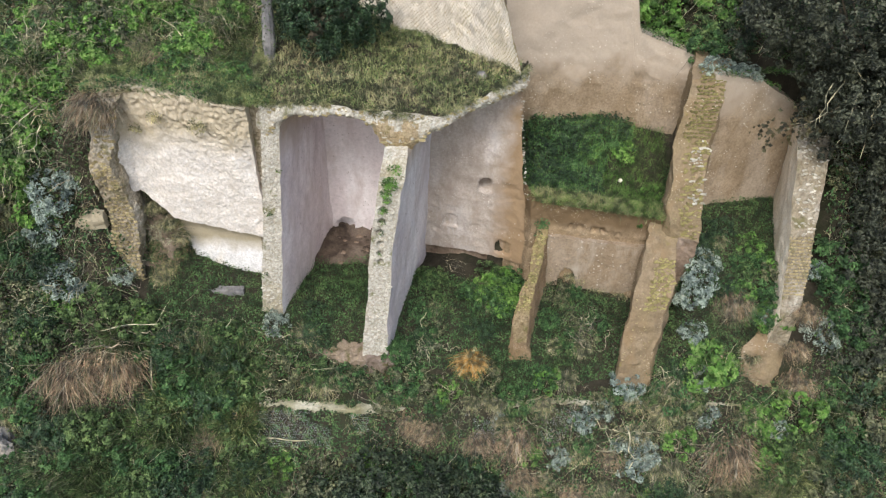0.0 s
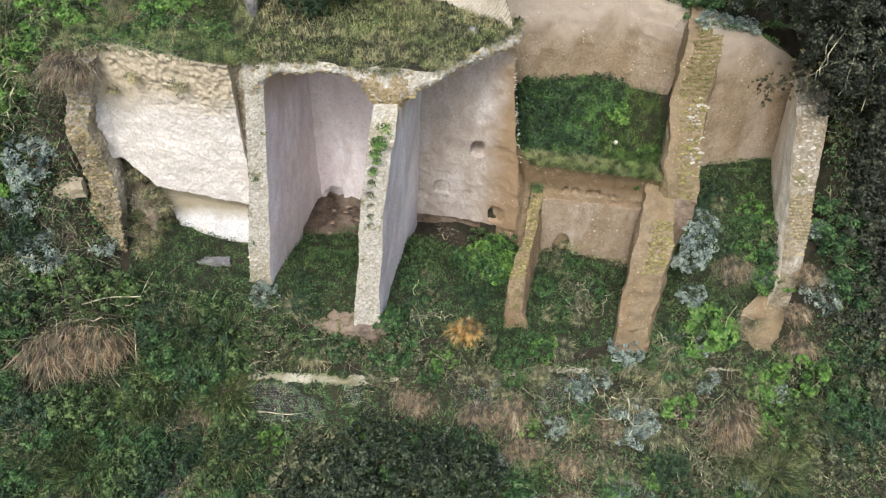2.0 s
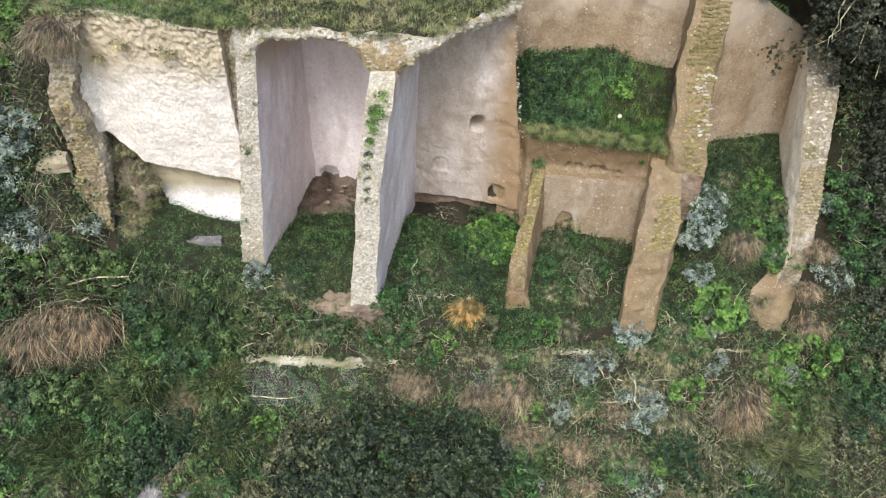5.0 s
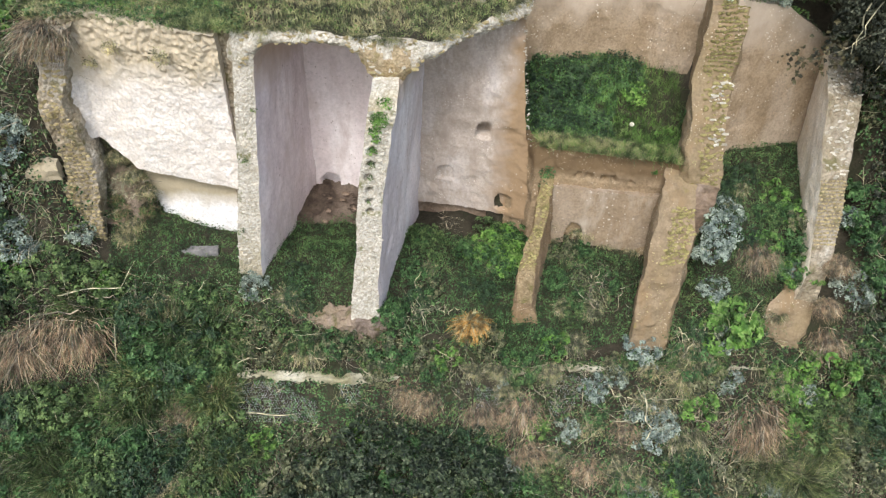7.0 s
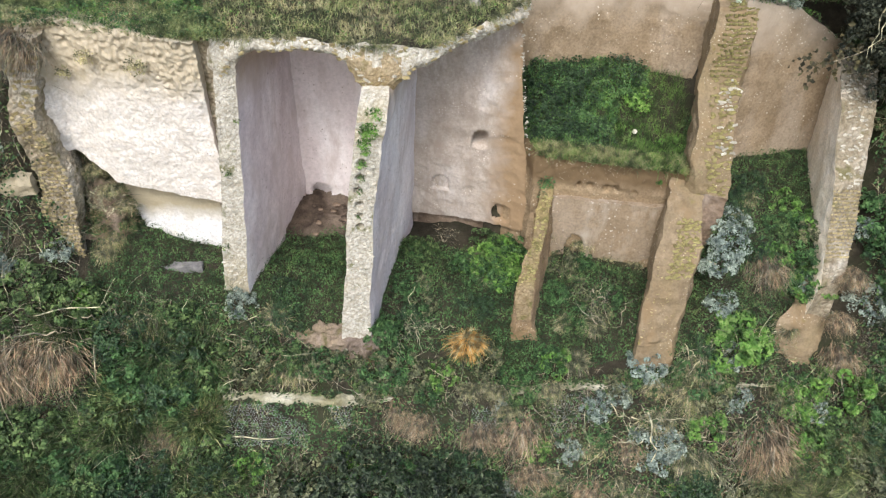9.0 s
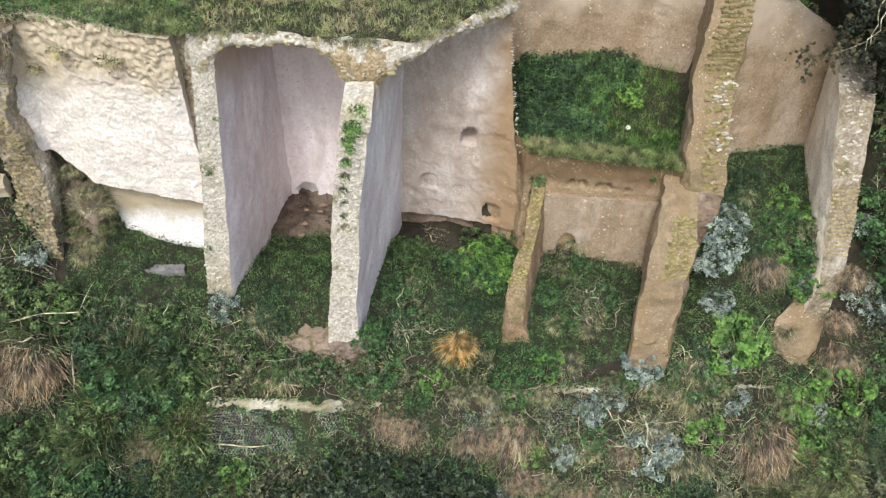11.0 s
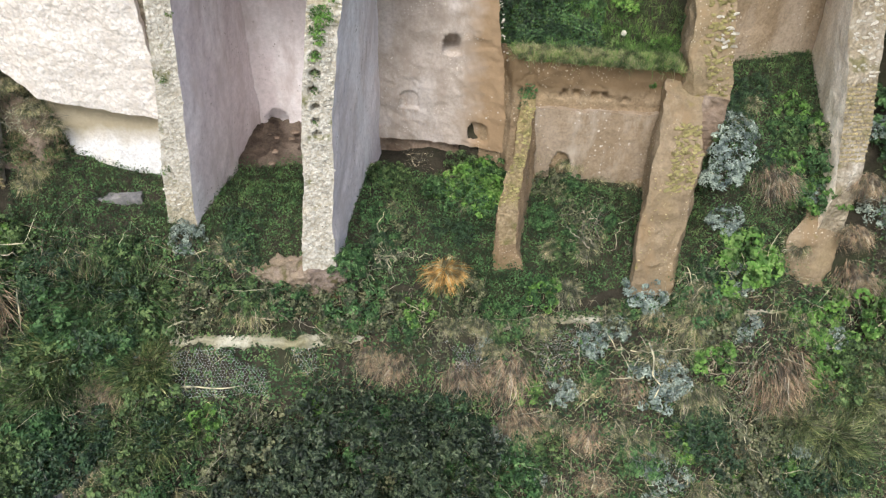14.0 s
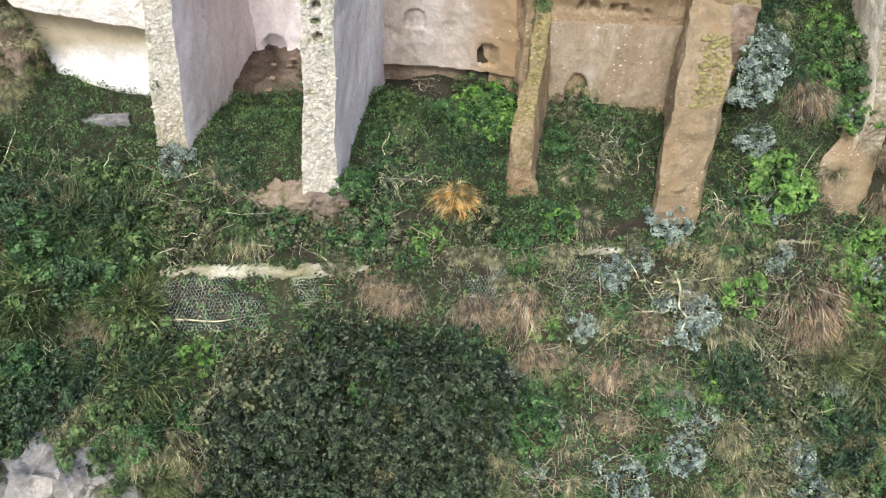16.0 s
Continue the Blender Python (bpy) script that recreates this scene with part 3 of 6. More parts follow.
fr = np.stack([rx[:, None] + 0 * w, ry[:, None] + 0.12 * np.sin(w * 3.1) * -1 + 0.05 * w, rl[:, None] * (1 - w) + rt[:, None] * w], -1)
vs.grid(fr, 0)
spandrel = (np.interp(np.arange(len(rx) - 1) + 0.5, np.arange(len(rx)), rx) > -1.3) & (np.interp(np.arange(len(rx) - 1) + 0.5, np.arange(len(rx)), rx) < -0.25)
vs.i[0] = np.where(np.repeat(spandrel, 8) & (np.tile(np.arange(8), len(rx) - 1) < np.repeat(6 + np.round(np.sin(np.arange(len(rx) - 1) * 0.7)), 8)), 3, 0)
w = np.linspace(0, 1, 40)[None, :]
yb = np.interp(rx, [-4.3, -0.3, 2.3], [19.2, 19.2, 17.4])
vs.grid(np.stack([rx[:, None] + 0 * w, ry[:, None] * (1 - w) + yb[:, None] * w, rl[:, None] + 0 * w], -1), 1)
w = np.linspace(0, 1, 50)[None, :]
yt = np.interp(rx, [-4.3, -2, 0.1, 2.15, 2.3], [20.5, 20.0, 18.7, 16.9, 17.2])
vs.grid(np.stack([rx[:, None] + 0 * w, ry[:, None] * (1 - w) + yt[:, None] * w + 0.05 * (1 - w), rt[:, None] * (1 - w) + w * np.interp(rx, [-4.3, -3, -1, 2.3], [7.2, 6.6, 5.85, 5.75])[:, None] + 0.12 * np.sin(w * 3.14)], -1), 2)
solid("vault", vs.mesh("vault", [M_RUBBLE, M_PLASTER, M_SOIL, M_SPANDREL], 0.065, 2.6, 8), "broken vault with a rubble rim and a grassy top", "vault")

# bright recess to the left: overhanging limestone face above, chalky wall below
WHITE_COLS = [
    [(-7.55, 2.6, 15.75), (-7.5, 5.35, 15.62)], [(-7.25, 2.55, 16.0), (-7.1, 5.4, 15.8)], [(-6.9, 2.2, 16.02), (-6.7, 5.42, 15.75)], [(-6.5, 1.75, 15.95), (-6.2, 5.4, 15.6)],
    [(-5.4, 1.6, 15.85), (-5.2, 5.35, 15.35)], [(-4.6, 1.48, 15.75), (-4.5, 5.3, 15.15)], [(-4.1, 1.42, 15.7), (-4.12, 5.25, 15.2)]]
solid("wall_limestone", wall_face("wall_limestone", WHITE_COLS, [M_WHITE], seed=14, amp=0.035, thick=0.5, step=0.03, fine=0.08, crag=0.05),
      "bright cream limestone face with a rough eroded surface", "wall")
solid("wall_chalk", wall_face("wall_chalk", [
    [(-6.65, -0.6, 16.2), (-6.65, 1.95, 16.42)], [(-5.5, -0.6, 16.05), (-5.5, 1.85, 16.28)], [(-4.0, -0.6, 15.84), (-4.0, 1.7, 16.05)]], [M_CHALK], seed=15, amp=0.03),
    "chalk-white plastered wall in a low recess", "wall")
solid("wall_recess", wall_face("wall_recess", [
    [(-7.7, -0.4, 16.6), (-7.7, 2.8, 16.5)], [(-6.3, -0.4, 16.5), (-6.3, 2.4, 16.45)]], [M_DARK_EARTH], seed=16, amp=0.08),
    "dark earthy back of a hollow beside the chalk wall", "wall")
solid("wall_groove", wall_face("wall_groove", [
    [(-4.35, 0, 15.9), (-4.25, 5.25, 15.5)], [(-3.7, 0, 15.8), (-3.6, 5.25, 15.5)]], [M_GREY_TOP], seed=17, amp=0.04),
    "brown weathered groove beside the buttress", "wall")
solid("wall_rib", block("wall_rib", [
    corners(-0.8, (-8.0, 15.3), (-7.35, 15.4), (-7.4, 16.6), (-8.2, 16.6)),
    corners(0.6, (-8.02, 15.35), (-7.43, 15.4), (-7.4, 16.6), (-8.2, 16.6)),
    corners(1.85, (-7.9, 15.38), (-7.25, 15.4), (-7.3, 16.6), (-8.1, 16.6)),
    corners(2.7, (-7.98, 15.38), (-7.4, 15.42), (-7.3, 16.6), (-8.1, 16.6)),
    corners(3.5, (-8.03, 15.36), (-7.52, 15.42), (-7.3, 16.6), (-8.1, 16.6)),
    corners(4.6, (-7.85, 15.4), (-7.35, 15.45), (-7.2, 16.6), (-8.0, 16.6)),
    corners(5.25, (-7.7, 15.45), (-7.1, 15.5), (-7.0, 16.6), (-7.9, 16.6)),
], [M_GREY_TOP], step=0.07, amp=0.08, seed=21), "leaning rubble rib at the edge of the bright recess", "wall")

# netted wall curving above the terrace
NETW = [[(-2.9, 5.5, 20.3), (-2.9, 9.5, 20.6)], [(-1.7, 5.5, 19.3), (-1.7, 9.5, 19.6)], [(0.1, 5.5, 18.35), (0.0, 9.5, 18.7)], [(1.2, 5.5, 17.3), (0.7, 9.3, 17.8)], [(2.2, 5.4, 16.45), (1.15, 8.6, 17.0)]]
solid("wall_upper", wall_face("wall_upper", NETW, [M_TAN], seed=24, amp=0.05, thick=0.6, step=0.07),
      "curved cream wall with small diamond-set stones", "wall")

# upper room: back wall, dividing wall, front retaining wall
solid("wall_upper_room", wall_face("wall_upper_room", [
    [(1.8, 2.3, 18.75), (1.8, 8.2, 18.6)], [(5.1, 2.3, 18.95), (5.0, 7.4, 18.8)], [(5.35, 2.3, 18.9), (5.3, 6.05, 18.75)], [(6.3, 2.3, 18.6), (6.3, 5.75, 18.45)], [(7.2, 2.3, 18.3), (7.2, 5.45, 18.15)]], [M_TUFF],
    seed=26, amp=0.028, step=0.05), "pitted pale brown tuff back wall of a roofless room", "wall")
solid("wall_retaining", wall_face("wall_retaining", [
    [(2.2, -0.9, 17.25), (2.2, 2.22, 17.2)], [(2.66, -0.9, 17.05), (2.66, 2.22, 16.98)], [(2.76, -0.9, 16.75), (2.74, 2.22, 16.62)], [(4.2, -0.9, 16.55), (4.2, 2.2, 16.4)], [(6.35, -0.9, 16.05), (6.35, 2.2, 15.92)]], [M_RETAIN], seed=27, amp=0.055, step=0.04, thick=0.35,
    dents=[(3.8, 1.42, 0.13, 0.17, 0.16, False), (4.05, 1.42, 0.16, 0.17, 0.16, False), (4.42, 1.4, 0.14, 0.16, 0.16, False), (4.62, 1.4, 0.12, 0.15, 0.16, False), (5.05, 1.36, 0.12, 0.12, 0.1, False)]),
    "earthen retaining wall with a row of beam sockets", "wall")
solid("wall_cell", wall_face("wall_cell", [
    [(3.0, -0.9, 16.62), (3.0, 1.18, 16.48)], [(4.2, -0.9, 16.45), (4.2, 1.15, 16.27)], [(5.8, -0.9, 16.22), (5.8, 1.2, 16.02)]], [M_CELL], seed=28, amp=0.03, step=0.045, thick=0.3,
    dents=[(3.9, -0.6, 0.42, 0.72, 0.5)]), "pale brown wall of a small open cell with a low arch", "wall")

LOW_WALL = [(16.9, 2.8, 2.9, 3.25, 3.45, 1.75), (16.4, 2.8, 2.93, 3.22, 3.42, 1.2), (15.8, 2.62, 2.7, 3.0, 3.25, 0.65), (15.2, 2.42, 2.5, 2.85, 3.1, 0.15), (14.85, 2.28, 2.35, 2.72, 2.97, -0.12), (14.68, 2.25, 2.32, 2.7, 2.94, -0.27), (14.52, 2.3, 2.36, 2.7, 2.9, -0.95)]
THICK = [(16.3, 5.75, 5.8, 6.5, 6.6, 2.1), (15.9, 5.66, 5.7, 6.48, 6.58, 1.85), (15.65, 5.58, 5.62, 6.44, 6.5, 1.72), (15.4, 5.5, 5.55, 6.4, 6.46, 1.3), (15.0, 5.36, 5.42, 6.42, 6.46, 0.82), (14.66, 5.22, 5.28, 6.2, 6.28, 0.24), (14.45, 5.15, 5.2, 6.07, 6.14, -0.6), (14.3, 5.15, 5.2, 6.02, 6.08, -1.35)]
DIVIDER = [(18.6, 6.75, 6.72, 7.7, 7.75, 5.75), (17.6, 6.5, 6.46, 7.36, 7.4, 5.6), (17.2, 6.4, 6.32, 7.2, 7.25, 5.5), (16.85, 6.28, 6.2, 7.12, 7.18, 5.0), (16.6, 6.18, 6.1, 6.98, 7.05, 4.1), (16.45, 6.15, 6.06, 6.94, 7.0, 3.8), (16.05, 6.08, 6.02, 6.84, 6.95, 3.25), (15.85, 6.08, 6.03, 6.88, 6.95, 2.65), (15.65, 6.25, 6.28, 6.92, 6.97, 1.75)]
OUTER = [(17.9, 9.9, 9.5, 10.4, 10.5, 4.6), (17.0, 9.6, 9.25, 10.1, 10.2, 4.3), (16.1, 9.38, 9.06, 9.85, 9.95, 3.66), (15.7, 9.3, 9.04, 9.75, 9.85, 2.9), (15.32, 9.24, 9.05, 9.7, 9.8, 2.2), (15.05, 9.18, 9.1, 9.7, 9.78, 1.38), (14.75, 9.1, 9.12, 9.66, 9.7, 0.72), (14.58, 9.1, 9.15, 9.62, 9.66, 0.1)]
solid("wall_low", wall_leaning("wall_low", LOW_WALL, -1.6, [M_LOW, M_EARTH], sides=(1, 0, 1, 1), caps=(1, 1), seed=31), "low mossy dividing wall with a sloping broken top", "wall")
solid("wall_thick", wall_leaning("wall_thick", THICK, -2.2, [M_TAN_EARTH, M_TAN_EARTH], sides=(1, 0, 1, 1), caps=(1, 1), seed=32, amp=0.06), "thick earthy wall stub with yellow lichen on top", "wall")
solid("wall_divider", wall_leaning("wall_divider", DIVIDER, -0.5, [M_TAN_EARTH, M_TAN_EARTH, M_BANK], sides=(1, 0, 1, 1), caps=(1, 2), seed=33, amp=0.06), "steep broken dividing wall with mossy rubble core", "wall")
solid("wall_right_room", wall_face("wall_right_room", [
    [(6.9, 0.8, 17.35), (6.9, 5.65, 17.1)], [(8.1, 0.8, 17.5), (8.1, 5.45, 17.25)], [(9.95, 0.8, 17.9), (9.95, 4.3, 17.7)]], [M_TUFF], seed=36, amp=0.028, step=0.05),
    "smooth pale tuff back wall of the side room", "wall")
solid("wall_outer", wall_leaning("wall_outer", OUTER, -1.0, [M_GREY_TOP, M_CREAM], sides=(1, 0, 0, 0), caps=(0, 0), seed=37, amp=0.025), "ruined outer wall with cream plaster on its inner face", "wall")
solid("wall_stub", wall_leaning("wall_stub", [(15.0, 8.85, 8.95, 9.6, 9.7, -0.1), (14.7, 8.7, 8.78, 9.6, 9.66, -0.5), (14.48, 8.48, 8.52, 9.56, 9.62, -0.9), (14.36, 8.6, 8.62, 9.5, 9.58, -1.4), (14.28, 8.8, 8.85, 9.4, 9.5, -1.85)],
      -2.8, [M_TAN_EARTH], seed=38, amp=0.07), "worn tan wall stub at the slope's edge", "wall")

# kerb of the lower terrace
solid("kerb", block("kerb", [
    [(x, y, z - 0.6), (x, y, z - 0.03), (x, y + 0.16, z), (x, y + 0.4, z - 0.6)]
    for x, y, z in ((-4.3, 13.42, -2.3), (-3.8, 13.35, -2.19), (-2.9, 13.29, -2.16), (-1.9, 13.26, -2.17), (-0.4, 13.36, -2.26), (1.2, 13.62, -2.56), (2.4, 13.83, -2.62), (3.0, 13.88, -2.5), (3.9, 13.93, -2.52), (4.6, 13.96, -2.55), (6.0, 14.02, -2.62), (7.9, 13.97, -2.5), (8.6, 13.96, -2.5), (9.6, 13.9, -2.75))],
    [M_KERB, M_KERB], sides=(1, 0, 1, 1), step=0.035, amp=0.045, freq=3.6, seed=41), "pale plastered kerb along the terrace edge", "kerb")

# ---------------------------------------------------------------- stones set in the rubble walls
def stone_mesh(seed):
    bm = bmesh.new()
    bmesh.ops.create_icosphere(bm, subdivisions=1, radius=1)
    rng = np.random.default_rng(seed)
    for v in bm.verts:
        c = np.sign(v.co) * np.abs(v.co) ** 0.45 * rng.uniform(0.7, 1.15)
        v.co = (c[0], c[1] * 0.8, c[2] * rng.uniform(0.6, 0.9))
    me = bpy.data.meshes.new("stone")
    bm.to_mesh(me)
    bm.free()
    me.materials.append(M_STONE)
    return me


STONES = [stone_mesh(i) for i in range(8)]
TAN_STONES = [stone_mesh(i) for i in range(8)]
OLIVE_STONES = [stone_mesh(i) for i in range(8)]
LICHEN_STONES = [stone_mesh(i) for i in range(8)]
for me in LICHEN_STONES:
    me.materials[0] = M_LICHEN
for me in OLIVE_STONES:
    me.materials[0] = M_OLIVE
for me in TAN_STONES:
    me.materials[0] = M_TAN


def set_stones(parent, strip, n, size, seed, shift=None, rows=0, tip=None, kinds=STONES, depth=0.34, avoid=()):
    """n stones on a strip of (left, right) point pairs, half sunk."""
    rng = np.random.default_rng(seed)
    strip = np.asarray(strip, float)
    d = np.concatenate([[0], np.cumsum(np.linalg.norm(np.diff(strip.mean(1), axis=0), axis=1))])
    u, w = rng.uniform(0, d[-1], n), rng.uniform(0.04, 0.96, n)
    if rows:
        k = max(1, n // rows)
        j, i = np.divmod(np.arange(k * rows), rows)
        u = (j + 0.5 + rng.normal(0, 0.07, k * rows)) / k * d[-1]
        w = np.clip((i + 0.5 * (j % 2) + 0.25 + rng.normal(0, 0.07, k * rows)) / rows, 0.02, 0.98)
    l = np.stack([np.interp(u, d, strip[:, 0, a]) for a in range(3)], 1)
    r = np.stack([np.interp(u, d, strip[:, 1, a]) for a in range(3)], 1)
    p = l + (r - l) * w[:, None]
    if shift:
        amp, freq, sd = shift
        p = rough(rough(p, amp, freq, sd), amp * 0.35, freq * 5, sd + 9)
    step = np.diff(strip.mean(1), axis=0)
    lean = np.arctan2(np.abs(step[:, 1]), np.abs(step[:, 2]))[np.clip(np.searchsorted(d, u) - 1, 0, len(step) - 1)]
    for q, a in zip(p, lean if tip is None else np.full(len(p), tip)):
        if any((q[0] - hx) ** 2 + (q[2] - hz) ** 2 < (hr + 0.05) ** 2 for hx, hz, hr, hd in avoid):
            continue
        ob = part("stone", kinds[rng.integers(8)], parent)
        s = size * (rng.uniform(0.75, 1.1) if rows else rng.uniform(0.35, 1.3))
        ob.matrix_basis = Matrix.LocRotScale(Vector(q), Euler((rng.uniform(-0.25, 0.25) - a, rng.uniform(-0.5, 0.5) * (0.25 if rows else 1), rng.uniform(-0.35, 0.35) * (0.4 if rows else 1))), Vector((s * (rng.uniform(0.9, 1.2) if rows else rng.uniform(0.8, 1.7)), s * depth, s * rng.uniform(0.6, 1.0))))


# ---------------------------------------------------------------- plants
def in_dome(n, rng, r=1.0, flat=0.75):
    """Clump centres in an uneven dome, most of them near its skin."""
    v = unit(rng.normal(size=(n, 3)))
    v[:, 2] = np.abs(v[:, 2])
    k = r * rng.uniform(0.55, 1.0, n) ** 0.5 * (1 + 0.28 * vnoise(v, 2.3, rng.integers(99)))
    return v * k[:, None] * [1, 1, flat], v


def thing(name, label, category, group=""):
    return tagged(new(name), label, category, group)


def stems(n, r, rng, tip=0.9):
    a = rng.uniform(0, 6.28, n)
    e = rng.uniform(0.2, 1.0, n)
    end = np.stack([np.cos(a) * e, np.sin(a) * e, rng.uniform(0.35, 0.9, n)], 1) * r * tip
    w = np.linspace(0, 1, 5)[None, :, None]
    line = end[:, None] * w + rng.normal(size=(n, 5, 3)) * r * 0.05 * w + np.array([0, 0, -0.1])
    rad = np.linspace(0.012, 0.004, 5)[None] * np.ones((n, 1)) * (0.6 + r)
    return tubes(line, rad)


def leafy_shrub(name, label, mat, r, clumps, per, size, width, seed, category="shrub", up=0.3, spread=0.13, flat=0.75):
    rng = np.random.default_rng(seed)
    ob = thing(name, label, category)
    c, v = in_dome(clumps, rng, r, flat)
    u = unit(rng.normal(size=(clumps, per, 3)) + v[:, None] * 0.9 + [0, 0, 0.4])
    big = rng.uniform(0.6, 1.35, (clumps, 1, 1))
    pos = (c[:, None] + u * big * spread * r * rng.uniform(0.75, 1.1, (clumps, per, 1))).reshape(-1, 3)
    nrm = unit(u.reshape(-1, 3) + [0, 0, up] + rng.normal(size=(clumps * per, 3)) * 0.4)
    lv, lf = leaves(pos, nrm, size, width, 0.12, rng)
    part("foliage", joined(name + "_foliage", [(lv, lf, 0)], [mat]), ob)
    sv, sf = stems(9, r, rng)
    tagged(part("woody_base", joined(name + "_stems", [(sv, sf, 0)], [G_TWIG]), ob), kind="stuff")
    return ob


def tuft(name, label, mats, r, n, width, droop, seed, rise=0.7, category="dry grass", hang=0.0):
    """A tussock of bent blades; with hang they flow down the slope, towards -y."""
    rng = np.random.default_rng(seed)
    ob = thing(name, label, category)
    a = rng.uniform(0, 6.28, n)
    base = np.stack([np.cos(a), np.sin(a), 0 * a], 1) * (rng.uniform(0, 0.6, n)[:, None] * r)
    base[:, 2] = rng.uniform(0, 0.3, n) * r
    base = base + [0, 0.35 * hang * r, 0.25 * hang * r]
    way = np.stack([np.cos(a + rng.normal(0, 0.7, n)), np.sin(a + rng.normal(0, 0.7, n)), rng.uniform(0.1, 1.3, n) * rise], 1) * (1 - 0.55 * hang)
    way = way + np.stack([rng.normal(0, 0.25, n), -rng.uniform(0.2, 0.8, n), rng.normal(0, 0.3, n)], 1) * hang
    lots = []
    for i in range(len(mats)):
        lots.append((*blades(base[i::len(mats)], way[i::len(mats)], r * 1.1, width, droop, rng), i))
    sv, sf = stems(12, r, rng, 0.9)
    lots.append((sv, sf, 0))
    part("tussock", joined(name + "_tussock", lots, mats), ob)
    return ob


def strands(base, way, down, length, width, rng):
    """Long thin dead blades that leave along way and bend over to hang along down."""
    k = len(base)
    side = unit(np.cross(down, rng.normal(size=(k, 3)))) * width / 2
    ln = (length * rng.uniform(0.35, 1.25, k))[:, None]
    a = base + way * ln * 0.3
    b = a + unit(way * 0.45 + down * 0.7) * ln * 0.33 + rng.normal(size=(k, 3)) * ln * 0.04
    c = b + unit(way * 0.15 + down) * ln * 0.4 + rng.normal(size=(k, 3)) * ln * 0.07
    v = np.stack([base - side, base + side, a + side, a - side, b + side * 0.8, b - side * 0.8, c], 1)
    i = np.arange(k)[:, None] * 7
    return v.reshape(-1, 3), np.concatenate([i + [0, 1, 2], i + [0, 2, 3], i + [3, 2, 4], i + [3, 4, 5], i + [5, 4, 6]], 1).reshape(-1, 3)


def mop(name, label, mats, r, n, width, seed, spread=0.4, category="dry grass", mound=False):
    """A shaggy tussock that pours down the slope from a rounded head, or falls round a mound."""
    rng = np.random.default_rng(seed)
    ob = thing(name, label, category)
    heads = rng.normal(size=(7, 3)) * [0.34, 0.16, 0.1] * r + [0, 0.3 * r, 0.3 * r]
    h = rng.integers(0, 7, n)
    base = heads[h] + rng.normal(size=(n, 3)) * [0.11, 0.08, 0.06] * r
    out = np.stack([rng.normal(0, 0.55, n), rng.normal(-0.35, 0.45, n), rng.uniform(-0.1, 0.9, n)], 1)
    down = unit(np.stack([rng.normal(0, spread, n) + (base[:, 0] / r) * 0.5, np.full(n, -0.62), rng.normal(-0.72, 0.12, n)], 1))
    if mound:
        a = rng.uniform(0, 6.28, n)
        e = rng.uniform(0, 1, n) ** 0.6
        base = np.stack([np.cos(a) * e * 0.62, np.sin(a) * e * 0.62, 0.75 * np.sqrt(1.02 - e ** 2)], 1) * r * rng.uniform(0.7, 1.05, (n, 1))
        turn = a + rng.normal(0, 0.9, n)
        out = np.stack([np.cos(turn), np.sin(turn), rng.uniform(-0.2, 0.9, n)], 1)
        down = unit(np.stack([np.cos(turn) * 0.7, np.sin(turn) * 0.7 - 0.15, np.full(n, -0.6)], 1))
    lots = []
    for i in range(len(mats)):
        q = slice(i, None, len(mats))
        lots.append((*strands(base[q], unit(out[q]), down[q], r * (0.8 if mound else 1.45), width, rng), i))
    part("tussock", joined(name + "_tussock", lots, mats), ob)
    return ob


def brush_heap(name, label, mat, r, n, seed, radius=0.008):
    rng = np.random.default_rng(seed)
    ob = thing(name, label, "dead branches")
    a = rng.uniform(0, 6.28)
    for kind, m, rad in (("branch", 5, radius * 1.7), ("twig_mass", n, radius * 0.7)):
        start = rng.normal(size=(m, 3)) * [0.35, 0.35, 0.12] * r + [0, 0, 0.15 * r]
        ang = a + rng.normal(0, 0.75, m) + 3.14 * rng.integers(0, 2, m)
        way = np.stack([np.cos(ang), np.sin(ang) * 0.6, rng.normal(0, 0.35, m)], 1)
        w = np.linspace(0, 1, 7)
        wig = np.cumsum(rng.normal(size=(m, 7, 3)) * 0.07 * r, axis=1)
        line = start[:, None] + way[:, None] * w[None, :, None] * (r * rng.uniform(0.5, 1.2, m))[:, None, None] + wig
        rads = np.linspace(rad, rad * 0.3, 7)[None] * rng.uniform(0.6, 1.3, (m, 1))
        if kind == "branch":
            for q in range(m):
                v, f = tubes(line[q:q + 1], rads[q:q + 1], 4)
                part(kind, joined(name + "_" + kind, [(v, f, 0)], [mat]), ob)
        else:
            v, f = tubes(line, rads, 3)
            tagged(part(kind, joined(name + "_" + kind, [(v, f, 0)], [mat]), ob), kind="stuff")
    return ob


